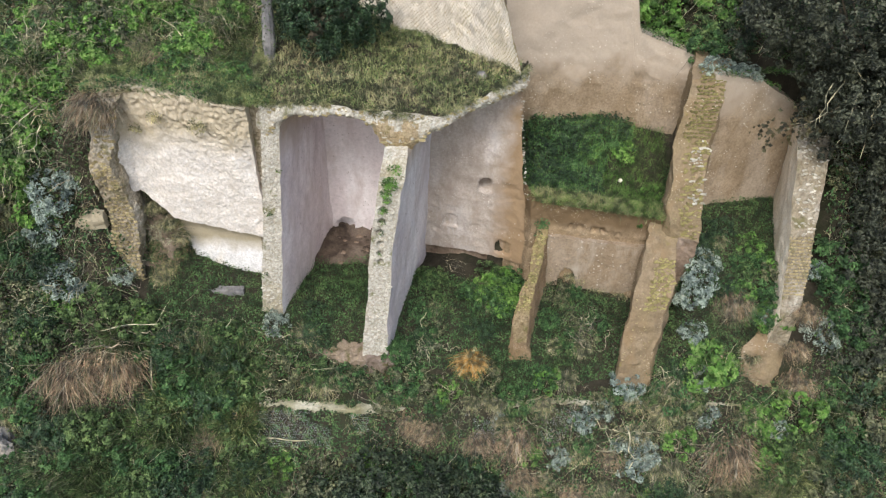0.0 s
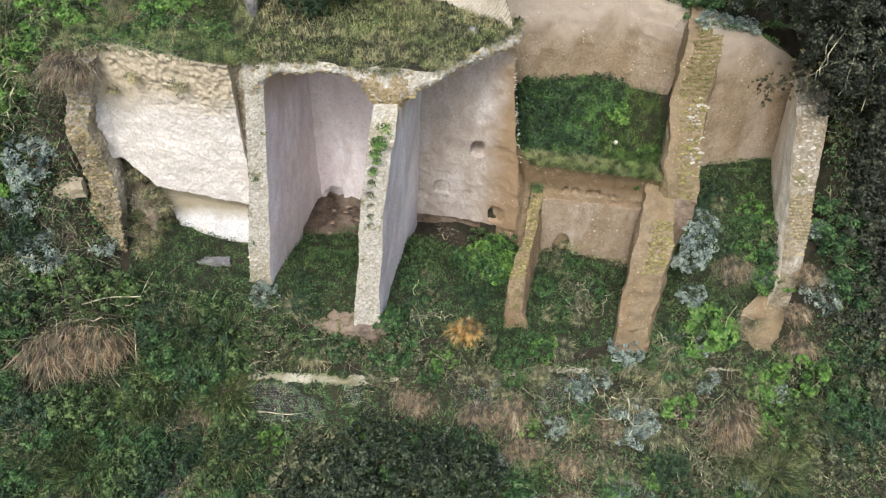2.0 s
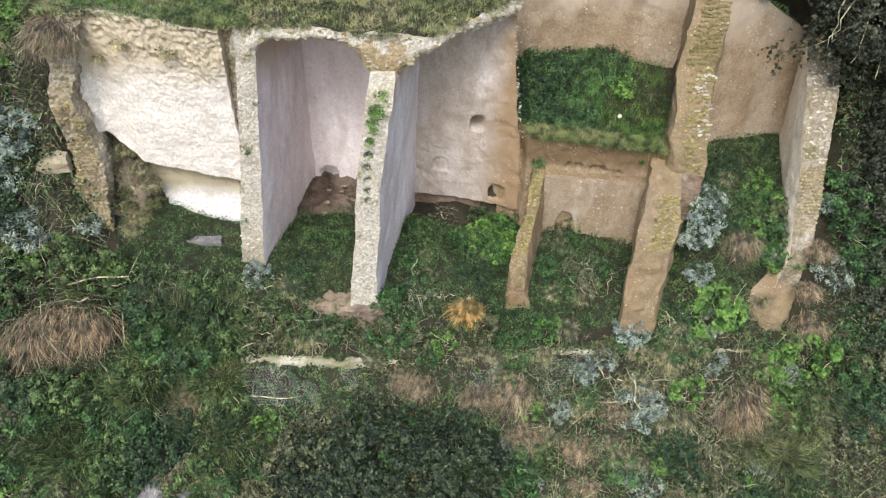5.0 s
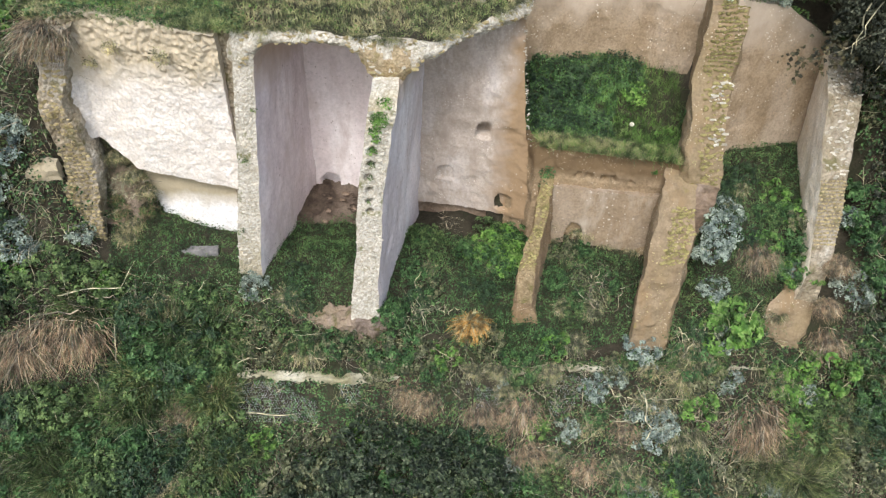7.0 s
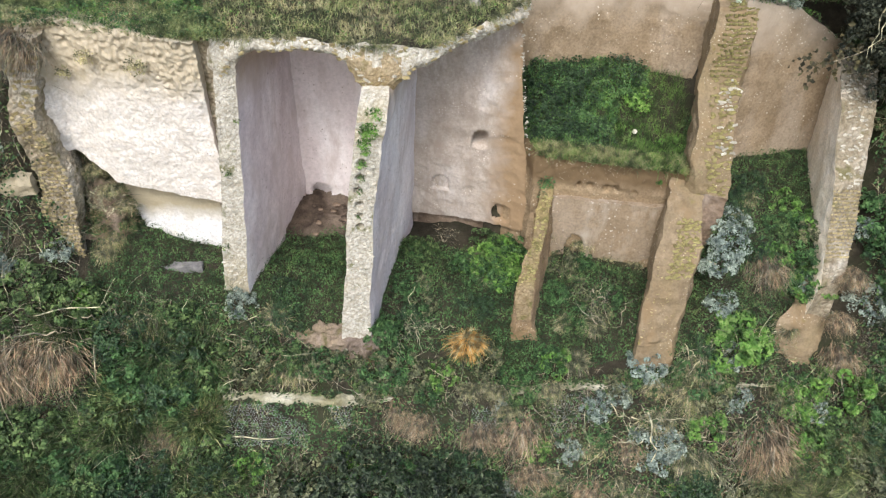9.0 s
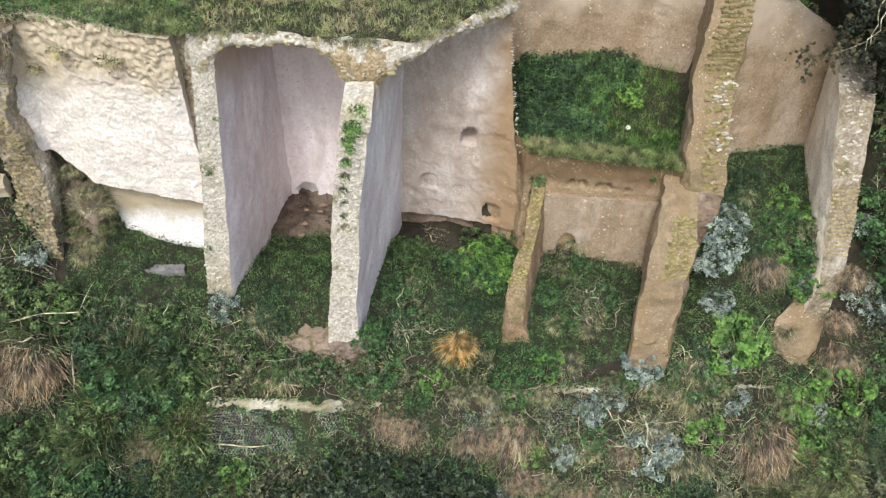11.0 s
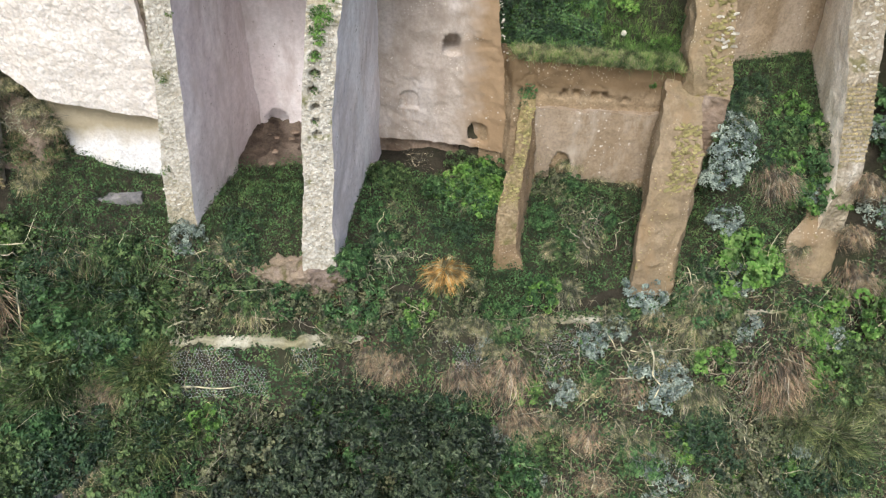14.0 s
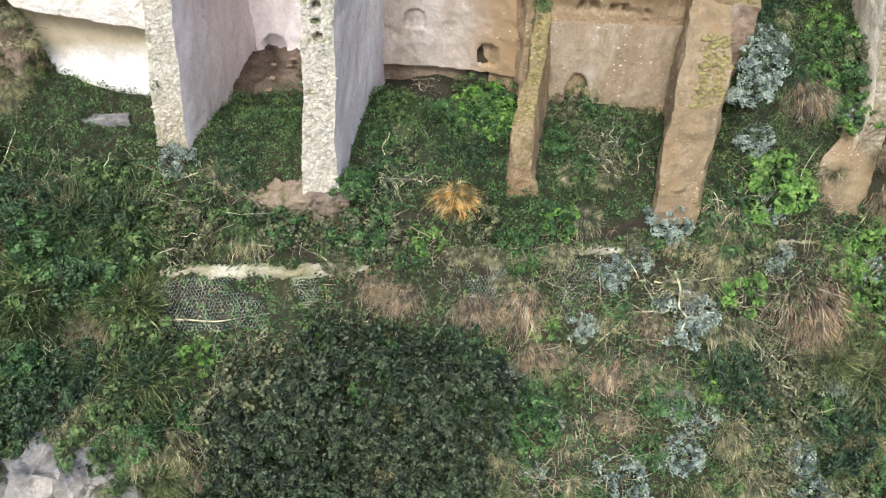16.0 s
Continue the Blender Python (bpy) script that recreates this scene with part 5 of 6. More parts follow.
crng = np.random.default_rng(77)
cover("undergrowth", 130000, (-14, 14, 9.2, 20), [G_IVY, G_DARK, G_IVY, G_OLIVE, G_IVY, G_DARK, G_IVY, G_DARK, G_OLIVE], "leaf", 0.072, crng, label="dense mixed undergrowth of ivy and brambles on the slope", depth=0.4)
cover("slope_grass", 80000, (-14, 14, 9.2, 20), [G_STRAW, G_GRASS, G_DRY, G_GRASS, G_TWIG], "blade", 0.011, crng, depth=0.5, label="long rough grass and dead stalks on the slope")


cover("net_ivy", 5200, (-4.4, 2.1, 12.5, 13.45), [G_IVY, G_GRASS, G_IVY, G_DULL], "leaf", 0.06, crng, lambda x, y: (x < -1.2) | (x > 0.8), 0.1, label="ivy growing behind the wire netting")


def over_kerb(x, y):
    """A ragged fringe along the kerb's back edge."""
    k = np.interp(x, [-4.4, -1.9, -0.4, 1.5, 3.9, 6, 8.3, 9.6], [13.5, 13.38, 13.46, 13.72, 14.07, 14.14, 14.08, 14.0])
    p = np.stack([x, 0 * y, 0 * y], 1)
    return (np.abs(y - k) < 0.1 + 0.08 * vnoise(p, 2.3, 63)) & ((vnoise(p, 1.2, 64) > -0.25) | (x > -1.6) & (vnoise(p, 0.9, 66) > -0.6))


def kerb_top(x, y):
    return np.interp(x, [-4.3, -1.9, 1.5, 3.9, 9.6], [-2.2, -2.12, -2.36, -2.54, -2.6])


cover("kerb_ivy", 5200, (-4.4, 9.4, 13.2, 14.3), [G_IVY, G_BRIGHT, G_IVY, G_OLIVE], "leaf", 0.055, crng, over_kerb, 0.14, kerb_top, label="ivy spilling over the kerb's edge")
cover("kerb_grass", 5200, (-4.4, 9.4, 13.2, 14.3), [G_MEADOW, G_GRASS, G_STRAW], "blade", 0.009, crng, over_kerb, 0.24, kerb_top, label="grass hanging over the kerb's edge")


def bare_twigs(n, box, seed):
    """Thin dead twigs that stick out of the growth all over the slope."""
    rng = np.random.default_rng(seed)
    x, y = scatter(n, box, rng)
    nn = slope(x, y)
    m = len(x)
    start = np.stack([x, y, height(x, y)], 1) + nn * rng.uniform(0.1, 0.45, m)[:, None]
    way = unit(rng.normal(size=(m, 3)) + nn * 0.4 + [0, -0.2, -0.2]) * rng.uniform(0.25, 0.9, m)[:, None]
    w_ = np.linspace(0, 1, 5)
    line = start[:, None] + way[:, None] * w_[None, :, None] + np.cumsum(rng.normal(size=(m, 5, 3)) * 0.035, axis=1)
    v, f = tubes(line, np.linspace(0.0055, 0.002, 5)[None] * rng.uniform(0.6, 1.5, (m, 1)))
    lots = []
    q = len(v) // 3 // 15 * 15
    half = f[f[:, 0] < q], f[f[:, 0] >= q]
    lots.append((v, half[0], 0))
    lots.append((v, half[1], 1))
    return tagged(new("loose_twigs", joined("loose_twigs", lots, [G_PALE, G_TWIG])), "thin bare twigs sticking out of the undergrowth", "vegetation", kind="stuff")


bare_twigs(5200, (-14, 14, 9.2, 20), 88)


def in_rooms(x, y):
    front = np.interp(x, [-4, -1, 2, 6, 7, 9], [14.8, 14.1, 14.2, 14.5, 14.4, 14.4])
    back = np.where(x < -0.6, 18.4, np.where(x < 2.7, 16.95 - 0.2 * x, np.where(x < 6.3, 17.2 - 0.24 * x * 0.9, 17.75)))
    return ((x > -3.9) & (x < np.interp(y, [15, 15.4, 17.8], [9.1, 9.2, 9.9])) & (y > front) & (y < back)) | ((x > -7.3) & (x < -4.2) & (y > 14.7) & (y < 16.05 - 0.13 * (x + 4)))


cover("room_ivy", 88000, (-7.4, 9.9, 14, 18.5), [G_IVY, G_OLIVE, G_IVY, G_IVY], "leaf", 0.047, crng, in_rooms, 0.22, label="low green ivy covering the chamber floors")
cover("room_grass", 64000, (-7.4, 9.9, 14, 18.5), [G_GRASS, G_GRASS, G_OLIVE], "blade", 0.01, crng, in_rooms, 0.28, label="green grass on the chamber floors")


def in_upper(x, y):
    return (x > 2.2) & (x < 6.4) & (y > np.maximum(16.52 - 0.23 * (x - 2.9), np.where(x < 2.78, 17.5, 0))) & (y < 19.0)


cover("upper_room_ivy", 20000, (2.2, 5.6, 16.6, 19.1), [G_DARK, G_IVY, G_DARK, G_IVY], "leaf", 0.06, crng, lambda x, y: in_upper(x, y) & (y > 17.0 - 0.15 * (x - 3)) & (x < 4.3 + 0.9 * (y - 17) + 0.5 * fbm(np.stack([x, y, 0 * x], 1), 1.5, 9)), 0.3, label="dark green ivy on the upper room's floor")
cover("upper_room_lip", 30000, (2.7, 6.3, 15.6, 17.4), [G_STRAW, G_MEADOW, G_BRIGHT, G_MEADOW], "blade", 0.01, crng, lambda x, y: in_upper(x, y) & (y < 17.12 - 0.22 * (x - 2.9)), 0.3, lambda x, y: np.maximum(height(x, y), 2.22), label="pale straw and grass hanging over the upper room's edge")
cover("upper_room_grass", 22000, (2.2, 6.4, 15.7, 19.1), [G_GRASS, G_BRIGHT, G_GRASS, G_BRIGHT], "blade", 0.01, crng, lambda x, y: in_upper(x, y) & (y > 17.0 - 0.22 * (x - 2.9)), 0.36, lambda x, y: np.maximum(height(x, y), 2.2), label="lush grass spilling over the upper room's edge")


def terrace_z(x, y):
    i = np.interp(x, rx, np.arange(len(rx)))
    a = np.interp(i, np.arange(len(rx)), ry)
    w_ = np.clip((y - a) / (np.interp(x, rx, yt) - a), 0, 1)
    zb = np.interp(x, [-4.3, -3, -1, 2.3], [7.2, 6.6, 5.85, 5.75])
    return np.interp(x, rx, rt) * (1 - w_) + zb * w_ + 0.12 * np.sin(w_ * 3.14)


def on_terrace(x, y):
    return (x > -4.2) & (x < 2.1) & (y > np.interp(x, rx, ry) + 0.06) & (y < np.interp(x, rx, yt))


cover("terrace_grass", 60000, (-4.3, 2.2, 14.9, 20.5), [G_STRAW, G_MEADOW, G_MEADOW, G_GRASS, G_MEADOW, G_STRAW], "blade", 0.01, crng, on_terrace, 0.26, terrace_z, label="rough grass with dead stalks on the vault's top")
cover("terrace_leaves", 9000, (-4.3, 2.2, 14.9, 20.5), [G_IVY, G_MEADOW, G_BRIGHT], "leaf", 0.05, crng, on_terrace, 0.12, terrace_z, label="low leafy weeds on the vault's top")


def rim_grass(n, seed):
    """Grass and stalks that lean out over the vault's rim."""
    rng = np.random.default_rng(seed)
    u = rng.uniform(0.3, len(rx) - 1, n)
    k = np.arange(len(rx))
    p = np.stack([np.interp(u, k, rx), np.interp(u, k, ry) + rng.uniform(-0.02, 0.16, n), np.interp(u, k, rt) + 0.01], 1)
    keep = (fbm(p, 2.2, 17) + rng.normal(0, 0.25, n)) > -0.1
    p = p[keep]
    way = np.stack([rng.normal(0, 0.5, len(p)), -rng.uniform(0.0, 1.0, len(p)), rng.uniform(0.1, 1.0, len(p))], 1)
    lots = [(*blades(p[i::3], way[i::3], 0.24, 0.009, 0.6, rng), i) for i in range(3)]
    return tagged(new("rim_grass", joined("rim_grass", lots, [G_MEADOW, G_STRAW, G_DULL])), "grass and dead stalks hanging over the vault's rim", "vegetation", kind="stuff")


rim_grass(6500, 18)


def on_crest(x, y):
    return (x > -7.9) & (x < -3.6) & (y > np.interp(x, [-7.5, -6.7, -5.2, -4.5], [15.62, 15.75, 15.35, 15.2]) - 0.02) & (y < 17.0)


def crest_z(x, y):
    return np.interp(y, [15.2, 16.3, 16.8, 17.2], [5.3, 5.38, 5.45, 5.6])


cover("crest_grass", 17000, (-8, -3.5, 15.2, 17.0), [G_STRAW, G_MEADOW, G_GRASS, G_MEADOW], "blade", 0.01, crng, on_crest, 0.34, crest_z, label="rough grass hanging over the limestone's crest")
cover("crest_leaves", 11000, (-8, -3.5, 15.2, 17.0), [G_IVY, G_BRIGHT, G_IVY, G_OLIVE], "leaf", 0.06, crng, on_crest, 0.25, crest_z, label="leafy weeds along the limestone's crest")


def wall_tops(x, y):
    a = (x > 4.9) & (x < 7.2) & (np.abs(y - np.interp(x, [5, 5.3, 6.3, 7.2], [19.05, 19.0, 18.7, 18.4])) < 0.32)
    b = (x > 7.0) & (x < 9.4) & (np.abs(y - np.interp(x, [7, 8.1, 9.9], [17.3, 17.5, 17.9])) < 0.3)
    return a | b


cover("wall_top_weeds", 7000, (4.9, 9.5, 16.8, 19.4), [G_GRASS, G_BRIGHT, G_IVY, G_DULL], "leaf", 0.06, crng, wall_tops, 0.22,
      lambda x, y: np.where(y > 17.6, np.interp(x, [5.0, 5.3, 6.3, 7.2], [7.3, 6.05, 5.75, 5.45]), np.interp(x, [6.9, 8.1, 9.9], [5.65, 5.45, 4.3])), label="weeds along the broken wall tops")


def tree(name, label, foot, lobes, mat, seed, clumps, per, size, group="", lump=0.17):
    """A tree: a tapered trunk, limbs to each lobe, and a crown of small clumps of leaves."""
    rng = np.random.default_rng(seed)
    ob = thing(name, label, "tree", group)
    foot = np.array(foot, float)
    mid = np.mean([l[0] for l in lobes], 0)
    w_ = np.linspace(0, 1, 8)[:, None]
    knee = foot * 0.5 + mid * 0.5
    v, f = tubes([foot + (knee - foot) * w_ + rng.normal(size=(8, 3)) * 0.04], [np.linspace(0.2, 0.12, 8)], 8)
    part("trunk", joined(name + "_trunk", [(v, f, 0)], [G_BARK]), ob)
    ends = np.concatenate([np.array(c) + unit(rng.normal(size=(9, 3))) * np.array(r) * 0.5 for c, r in lobes])
    lines = knee[None, None] + (ends - knee)[:, None] * np.linspace(0, 1, 7)[None, :, None] + rng.normal(size=(len(ends), 7, 3)) * 0.1 * np.linspace(0, 1, 7)[None, :, None]
    v, f = tubes(lines, np.linspace(0.07, 0.012, 7)[None] * np.ones((len(ends), 1)), 5)
    part("limb_work", joined(name + "_limbs", [(v, f, 0)], [G_BARK]), ob)
    lots = []
    for c, r in lobes:
        n = int(clumps * np.prod(r) ** (2 / 3))
        d = unit(rng.normal(size=(n, 3)))
        k = rng.uniform(0.35, 1.0, n) ** 0.4 * (1 + 0.22 * vnoise(d, 2.5, seed) + 0.16 * vnoise(d, 6, seed))
        cc = np.array(c) + d * k[:, None] * np.array(r)
        u = unit(rng.normal(size=(n, per, 3)) + d[:, None] * 0.8 + [0, 0, 0.5])
        pos = cc[:, None] + u * rng.uniform(0.8, 1.1, (n, per, 1)) * rng.uniform(0.5, 1.3, (n, 1, 1)) * lump
        nrm = unit(u + [0, 0, 0.4] + rng.normal(size=(n, per, 3)) * 0.35)
        lots.append((*leaves(pos.reshape(-1, 3), nrm.reshape(-1, 3), size, 0.6, 0.1, rng), 0))
    part("crown", joined(name + "_crown", lots, [mat]), ob)
    return ob


tree("oak_tree", "dark green evergreen oak crown below the terrace", (-0.6, 11.4, -5.6), [((-0.6, 11.85, -4.1), (1.9, 1.2, 1.3)), ((-2.1, 11.5, -4.7), (1.35, 1.1, 1.25)), ((0.9, 11.7, -4.4), (1.2, 1.1, 1.25)), ((-0.7, 10.9, -5.8), (2.1, 1.1, 1.2)), ((-2.6, 10.8, -5.8), (1.3, 0.9, 1.1)), ((0.7, 10.9, -5.8), (1.0, 0.9, 1.1))], G_OAK, 301, 250, 36, 0.1, lump=0.17)
large = tree("large_tree", "large dark evergreen tree leaning over the ruin's corner", (11.2, 18.2, 5.5), [((9.6, 16.6, 8.0), (2.9, 1.6, 2.5)), ((11.3, 15.7, 6.0), (2.3, 1.5, 2.4)), ((11.9, 15.2, 3.2), (1.7, 1.0, 2.0)), ((9.7, 16.3, 5.3), (0.9, 0.7, 0.8)), ((12.6, 14.4, 0.6), (1.6, 0.9, 1.6)), ((11.5, 15.0, 2.0), (1.3, 0.8, 1.5)), ((11.9, 14.6, -0.6), (1.2, 0.8, 1.2))], G_TREE, 302, 190, 38, 0.09, lump=0.18)
brng = np.random.default_rng(310)
bl = np.array([(9.6, 16.2, 5.3), (9.2, 16.1, 5.05), (8.85, 16.05, 4.9), (8.5, 16.0, 4.8), (8.15, 16.0, 4.65)])
bc = bl[brng.integers(1, 5, 110)] + brng.normal(size=(110, 3)) * [0.26, 0.12, 0.2]
v, f = tubes([bl], [np.linspace(0.02, 0.006, 5)], 5)
hang = part("hanging_branch", joined("hanging_branch", [(v, f, 0)], [G_TWIG]), large)
part("foliage", joined("hanging_foliage", [(*leaves(bc, unit(brng.normal(size=(110, 3)) * 0.5 + [0, -0.7, 0.6]), 0.12, 0.8, 0.1, brng), 0)], [G_BROWN]), hang)
for lx, ly, lz, ex, ez in ((9.3, 15.9, 6.2, 8.9, 5.0), (9.7, 15.8, 6.0, 9.5, 4.7), (10.1, 15.6, 5.9, 10.0, 4.4), (10.0, 15.7, 6.3, 10.7, 5.2), (9.5, 15.9, 6.4, 10.2, 5.6), (9.1, 16.0, 6.0, 9.0, 5.1)):
    w_ = np.linspace(0, 1, 7)[:, None]
    limb = np.array([(lx, ly, lz)]) * (1 - w_) + np.array([(ex, ly - 0.25, ez)]) * w_ + brng.normal(size=(7, 3)) * 0.04
    v, f = tubes([limb], [np.linspace(0.02, 0.007, 7)], 5)
    part("bare_limb", joined("bare_limb", [(v, f, 0)], [G_PALE]), large, "pale bare limb")
tree("dark_bush_tree", "dense dark bush tree growing on the vault", (-2.9, 17.6, 5.9), [((-2.6, 17.2, 6.8), (1.05, 0.8, 0.95)), ((-1.8, 17.7, 6.8), (0.85, 0.7, 0.75)), ((-3.2, 17.6, 7.4), (0.8, 0.7, 0.9))], G_DARK, 303, 300, 34, 0.07, lump=0.13)

# ---------------------------------------------------------------- single things
wrng = np.random.default_rng(320)
for wx, wy, wz, wn, wr in ((-0.8, 14.62, 4.12, 420, 0.13), (-0.9, 14.5, 3.85, 420, 0.12), (-0.98, 14.45, 3.62, 160, 0.09), (3.06, 16.6, 1.5, 260, 0.12), (3.0, 16.5, 1.2, 120, 0.09), (-6.3, 15.5, 4.85, 150, 0.12), (-5.3, 15.28, 4.75, 170, 0.13), (-6.9, 15.75, 4.4, 110, 0.1), (-1.05, 14.38, 3.2, 60, 0.07), (-1.07, 14.36, 2.9, 26, 0.05), (-1.1, 14.34, 2.6, 18, 0.045), (-1.12, 14.3, 2.03, 16, 0.04), (-0.95, 14.4, 3.45, 34, 0.06), (-3.9, 15.3, 2.4, 26, 0.07), (-4.2, 15.2, 0.6, 26, 0.08), (-3.6, 15.38, 3.6, 18, 0.06)):
    herb = thing("wall_herb", "small green herb rooted in the masonry", "herb", "wall herbs")
    wp_ = unit(wrng.normal(size=(wn, 3))) * wrng.uniform(0, 1, (wn, 1)) ** 0.5 * 1.8
    wv, wf = leaves(wp_ * wr * [1, 0.5, 0.9], unit(wrng.normal(size=(wn, 3)) * 0.5 + [0, -0.7, 0.6]), 0.05, 0.6, 0.1, wrng)
    part("foliage", joined("wall_herb_foliage", [(wv, wf, 0)], [G_GRASS if wn < 30 else G_IVY if wx > 2 else G_STRAW if wx < -5 else G_BRIGHT]), herb)
    herb.location = (wx, wy - 0.03, wz)
def boulder(name, label, at, size, mat, seed, sub=3, amp=0.25, category="stone"):
    bm = bmesh.new()
    bmesh.ops.create_icosphere(bm, subdivisions=sub, radius=1)
    co = np.array([v.co[:] for v in bm.verts])
    co = co * (1 + amp * fbm(co, 1.3, seed))[:, None] * np.array(size)
    for v, c in zip(bm.verts, co):
        v.co = c
    me = bpy.data.meshes.new(name)
    bm.to_mesh(me)
    bm.free()
    me.materials.append(mat)
    ob = tagged(new(name, me), label, category)
    ob.location = at
    return ob


M_ROCK = masonry("grey_rock", (0.27, 0.262, 0.255), (0.13, 0.13, 0.135), (0.37, 0.345, 0.31), scale=4, pits=0.06)
boulder("white_ball", "small round white stone lying in the grass", (5.15, 17.4, 2.42), (0.06, 0.06, 0.06), M_PALE, 1, 2, 0.05)
boulder("grey_boulder", "rounded pale grey stone on the grassy vault", (1.15, 16.5, 5.68), (0.13, 0.11, 0.09), M_ROCK, 2)
for at, size, sd in (((-6.2, 10.75, -4.55), (0.75, 0.5, 0.6), 5), ((-5.45, 10.75, -4.8), (0.62, 0.5, 0.55), 9), ((-4.85, 10.6, -5.2), (0.45, 0.4, 0.45), 10), ((-10.75, 12.6, -3.2), (0.5, 0.4, 0.5), 6)):
    tagged(boulder("rock_outcrop", "grey weathered rock outcrop on the lower slope", at, size, M_ROCK, sd, 4, 0.55, "rock"), group="rock outcrops")
tagged(new("plaster_block", block("plaster_block", [[(x, 15.3 - d, z - 0.5), (x, 15.26 - d, z - 0.22), (x + 0.02, 15.4, z), (x, 15.62, z - 0.5)] for x, z, d in ((-8.72, 2.16, 0.0), (-8.5, 2.3, 0.05), (-8.2, 2.36, 0.08), (-7.98, 2.34, 0.04))], [M_CHALK], step=0.05, amp=0.05, freq=2.4, seed=58)), "angular white plaster block lying beside the rib", "stone")
solid("ledge", block("ledge", [[(x, y + 0.12, z - 0.75), (x, y, z - 0.1), (x, y + 0.03, z), (x, y + 0.55, z + 0.06), (x, y + 0.6, z - 0.75)] for x, y, z in ((-3.0, 14.4, -1.38), (-2.6, 14.2, -1.28), (-1.9, 14.0, -1.14), (-1.45, 13.86, -1.0), (-1.05, 13.86, -1.0), (-0.8, 14.0, -1.1))],
      [M_LEDGE], step=0.035, amp=0.055, freq=5.0, seed=51), "broken pinkish footing ledge below the pier", "ledge")
slab = tagged(new("stone_slab", block("stone_slab", [[(x, 15.42, -0.35), (x, 15.42, -0.16), (x, 15.62, -0.14), (x, 15.62, -0.35)] for x in (-5.95, -5.4, -4.85)], [M_ROCK], step=0.06, amp=0.035, freq=2.5, seed=52)), "flat grey stone slab lying before the chalk wall", "stone")

def bare_trunk(label, foot, top, r, seed):
    rng = np.random.default_rng(seed)
    ob = thing("tree_trunk", label, "tree trunk")
    a, b = np.array(foot, float), np.array(top, float)
    w_ = np.linspace(0, 1, 16)[:, None]
    line = a + (b - a) * w_ + 0.03 * np.stack([vnoise(a + (b - a) * w_, 2.0, seed + q) for q in range(3)], 1)
    v, f = tubes([line], [np.linspace(r, r * 0.75, 16) * rng.uniform(0.85, 1.15, 16)], 10)
    part("trunk", joined("tree_trunk_bark", [(v, f, 0)], [M_ROCK]), ob)
    iv = line[rng.integers(0, 16, 700)] + unit(rng.normal(size=(700, 3))) * rng.uniform(0.7, 1.5, (700, 1)) * r + rng.normal(size=(700, 3)) * [0.02, 0.02, 0.08]
    part("ivy", joined("trunk_ivy", [(*leaves(iv, unit(rng.normal(size=(700, 3)) + [0, -0.5, 0.4]), 0.055, 0.7, 0.1, rng), 0)], [G_OLIVE]), ob, "ivy climbing the trunk")
    for q in range(3):
        k = rng.integers(7, 14)
        end = line[k] + rng.normal(size=3) * [0.4, 0.3, 0.25] + [0, 0, 0.2]
        v, f = tubes([line[k] + (end - line[k]) * np.linspace(0, 1, 5)[:, None]], [np.linspace(r * 0.35, 0.01, 5)], 6)
        part("branch", joined("tree_trunk_branch", [(v, f, 0)], [G_TWIG]), ob)
    return ob


bare_trunk("grey ivy-clad tree trunk rising from the vault's edge", (-3.85, 16.85, 5.6), (-3.8, 17.1, 7.9), 0.15, 401)
for k, (lx, ly, lz, lw) in enumerate(((-9.2, 17.3, 5.8, 1.0), (-10.2, 17.0, 5.6, 0.9))):
    tagged(new("stone_ledge", block("stone_ledge", [[(lx + q * lw, ly - 0.1, lz - 0.4), (lx + q * lw, ly - 0.08, lz + 0.05), (lx + q * lw, ly + 0.2, lz + 0.1), (lx + q * lw, ly + 0.25, lz - 0.4)] for q in (-0.5, 0, 0.5)], [M_KERB], step=0.06, amp=0.05, seed=60 + k)), "pale worn stone ledge on the grassy hillside", "stone", "stone ledges")

# overgrown bank in the hollow beside the chalk wall
HOLLOW = [(-7.4, 15.7, 0.5, 16.35, 2.35), (-7.0, 15.75, 0.35, 16.35, 2.2), (-6.6, 15.85, 0.1, 16.3, 1.5), (-6.3, 15.95, -0.1, 16.2, 0.5)]
solid("hollow_bank", block("hollow_bank", [[(x, a, -0.6), (x, a, b), (x, c, d), (x, c + 0.1, -0.6)] for x, a, b, c, d in HOLLOW], [M_BANK], step=0.06, amp=0.08, freq=2.2, seed=57), "overgrown earth bank in the hollow beside the chalk wall", "earth")
HB = np.array(HOLLOW)


def hollow_z(x, y):
    a, b, c, d = (np.interp(x, HB[:, 0], HB[:, k]) for k in (1, 2, 3, 4))
    return b + (d - b) * np.clip((y - a) / (c - a), 0, 1)


def in_hollow(x, y):
    return (y > np.interp(x, HB[:, 0], HB[:, 1])) & (y < np.interp(x, HB[:, 0], HB[:, 3]) + 0.05)


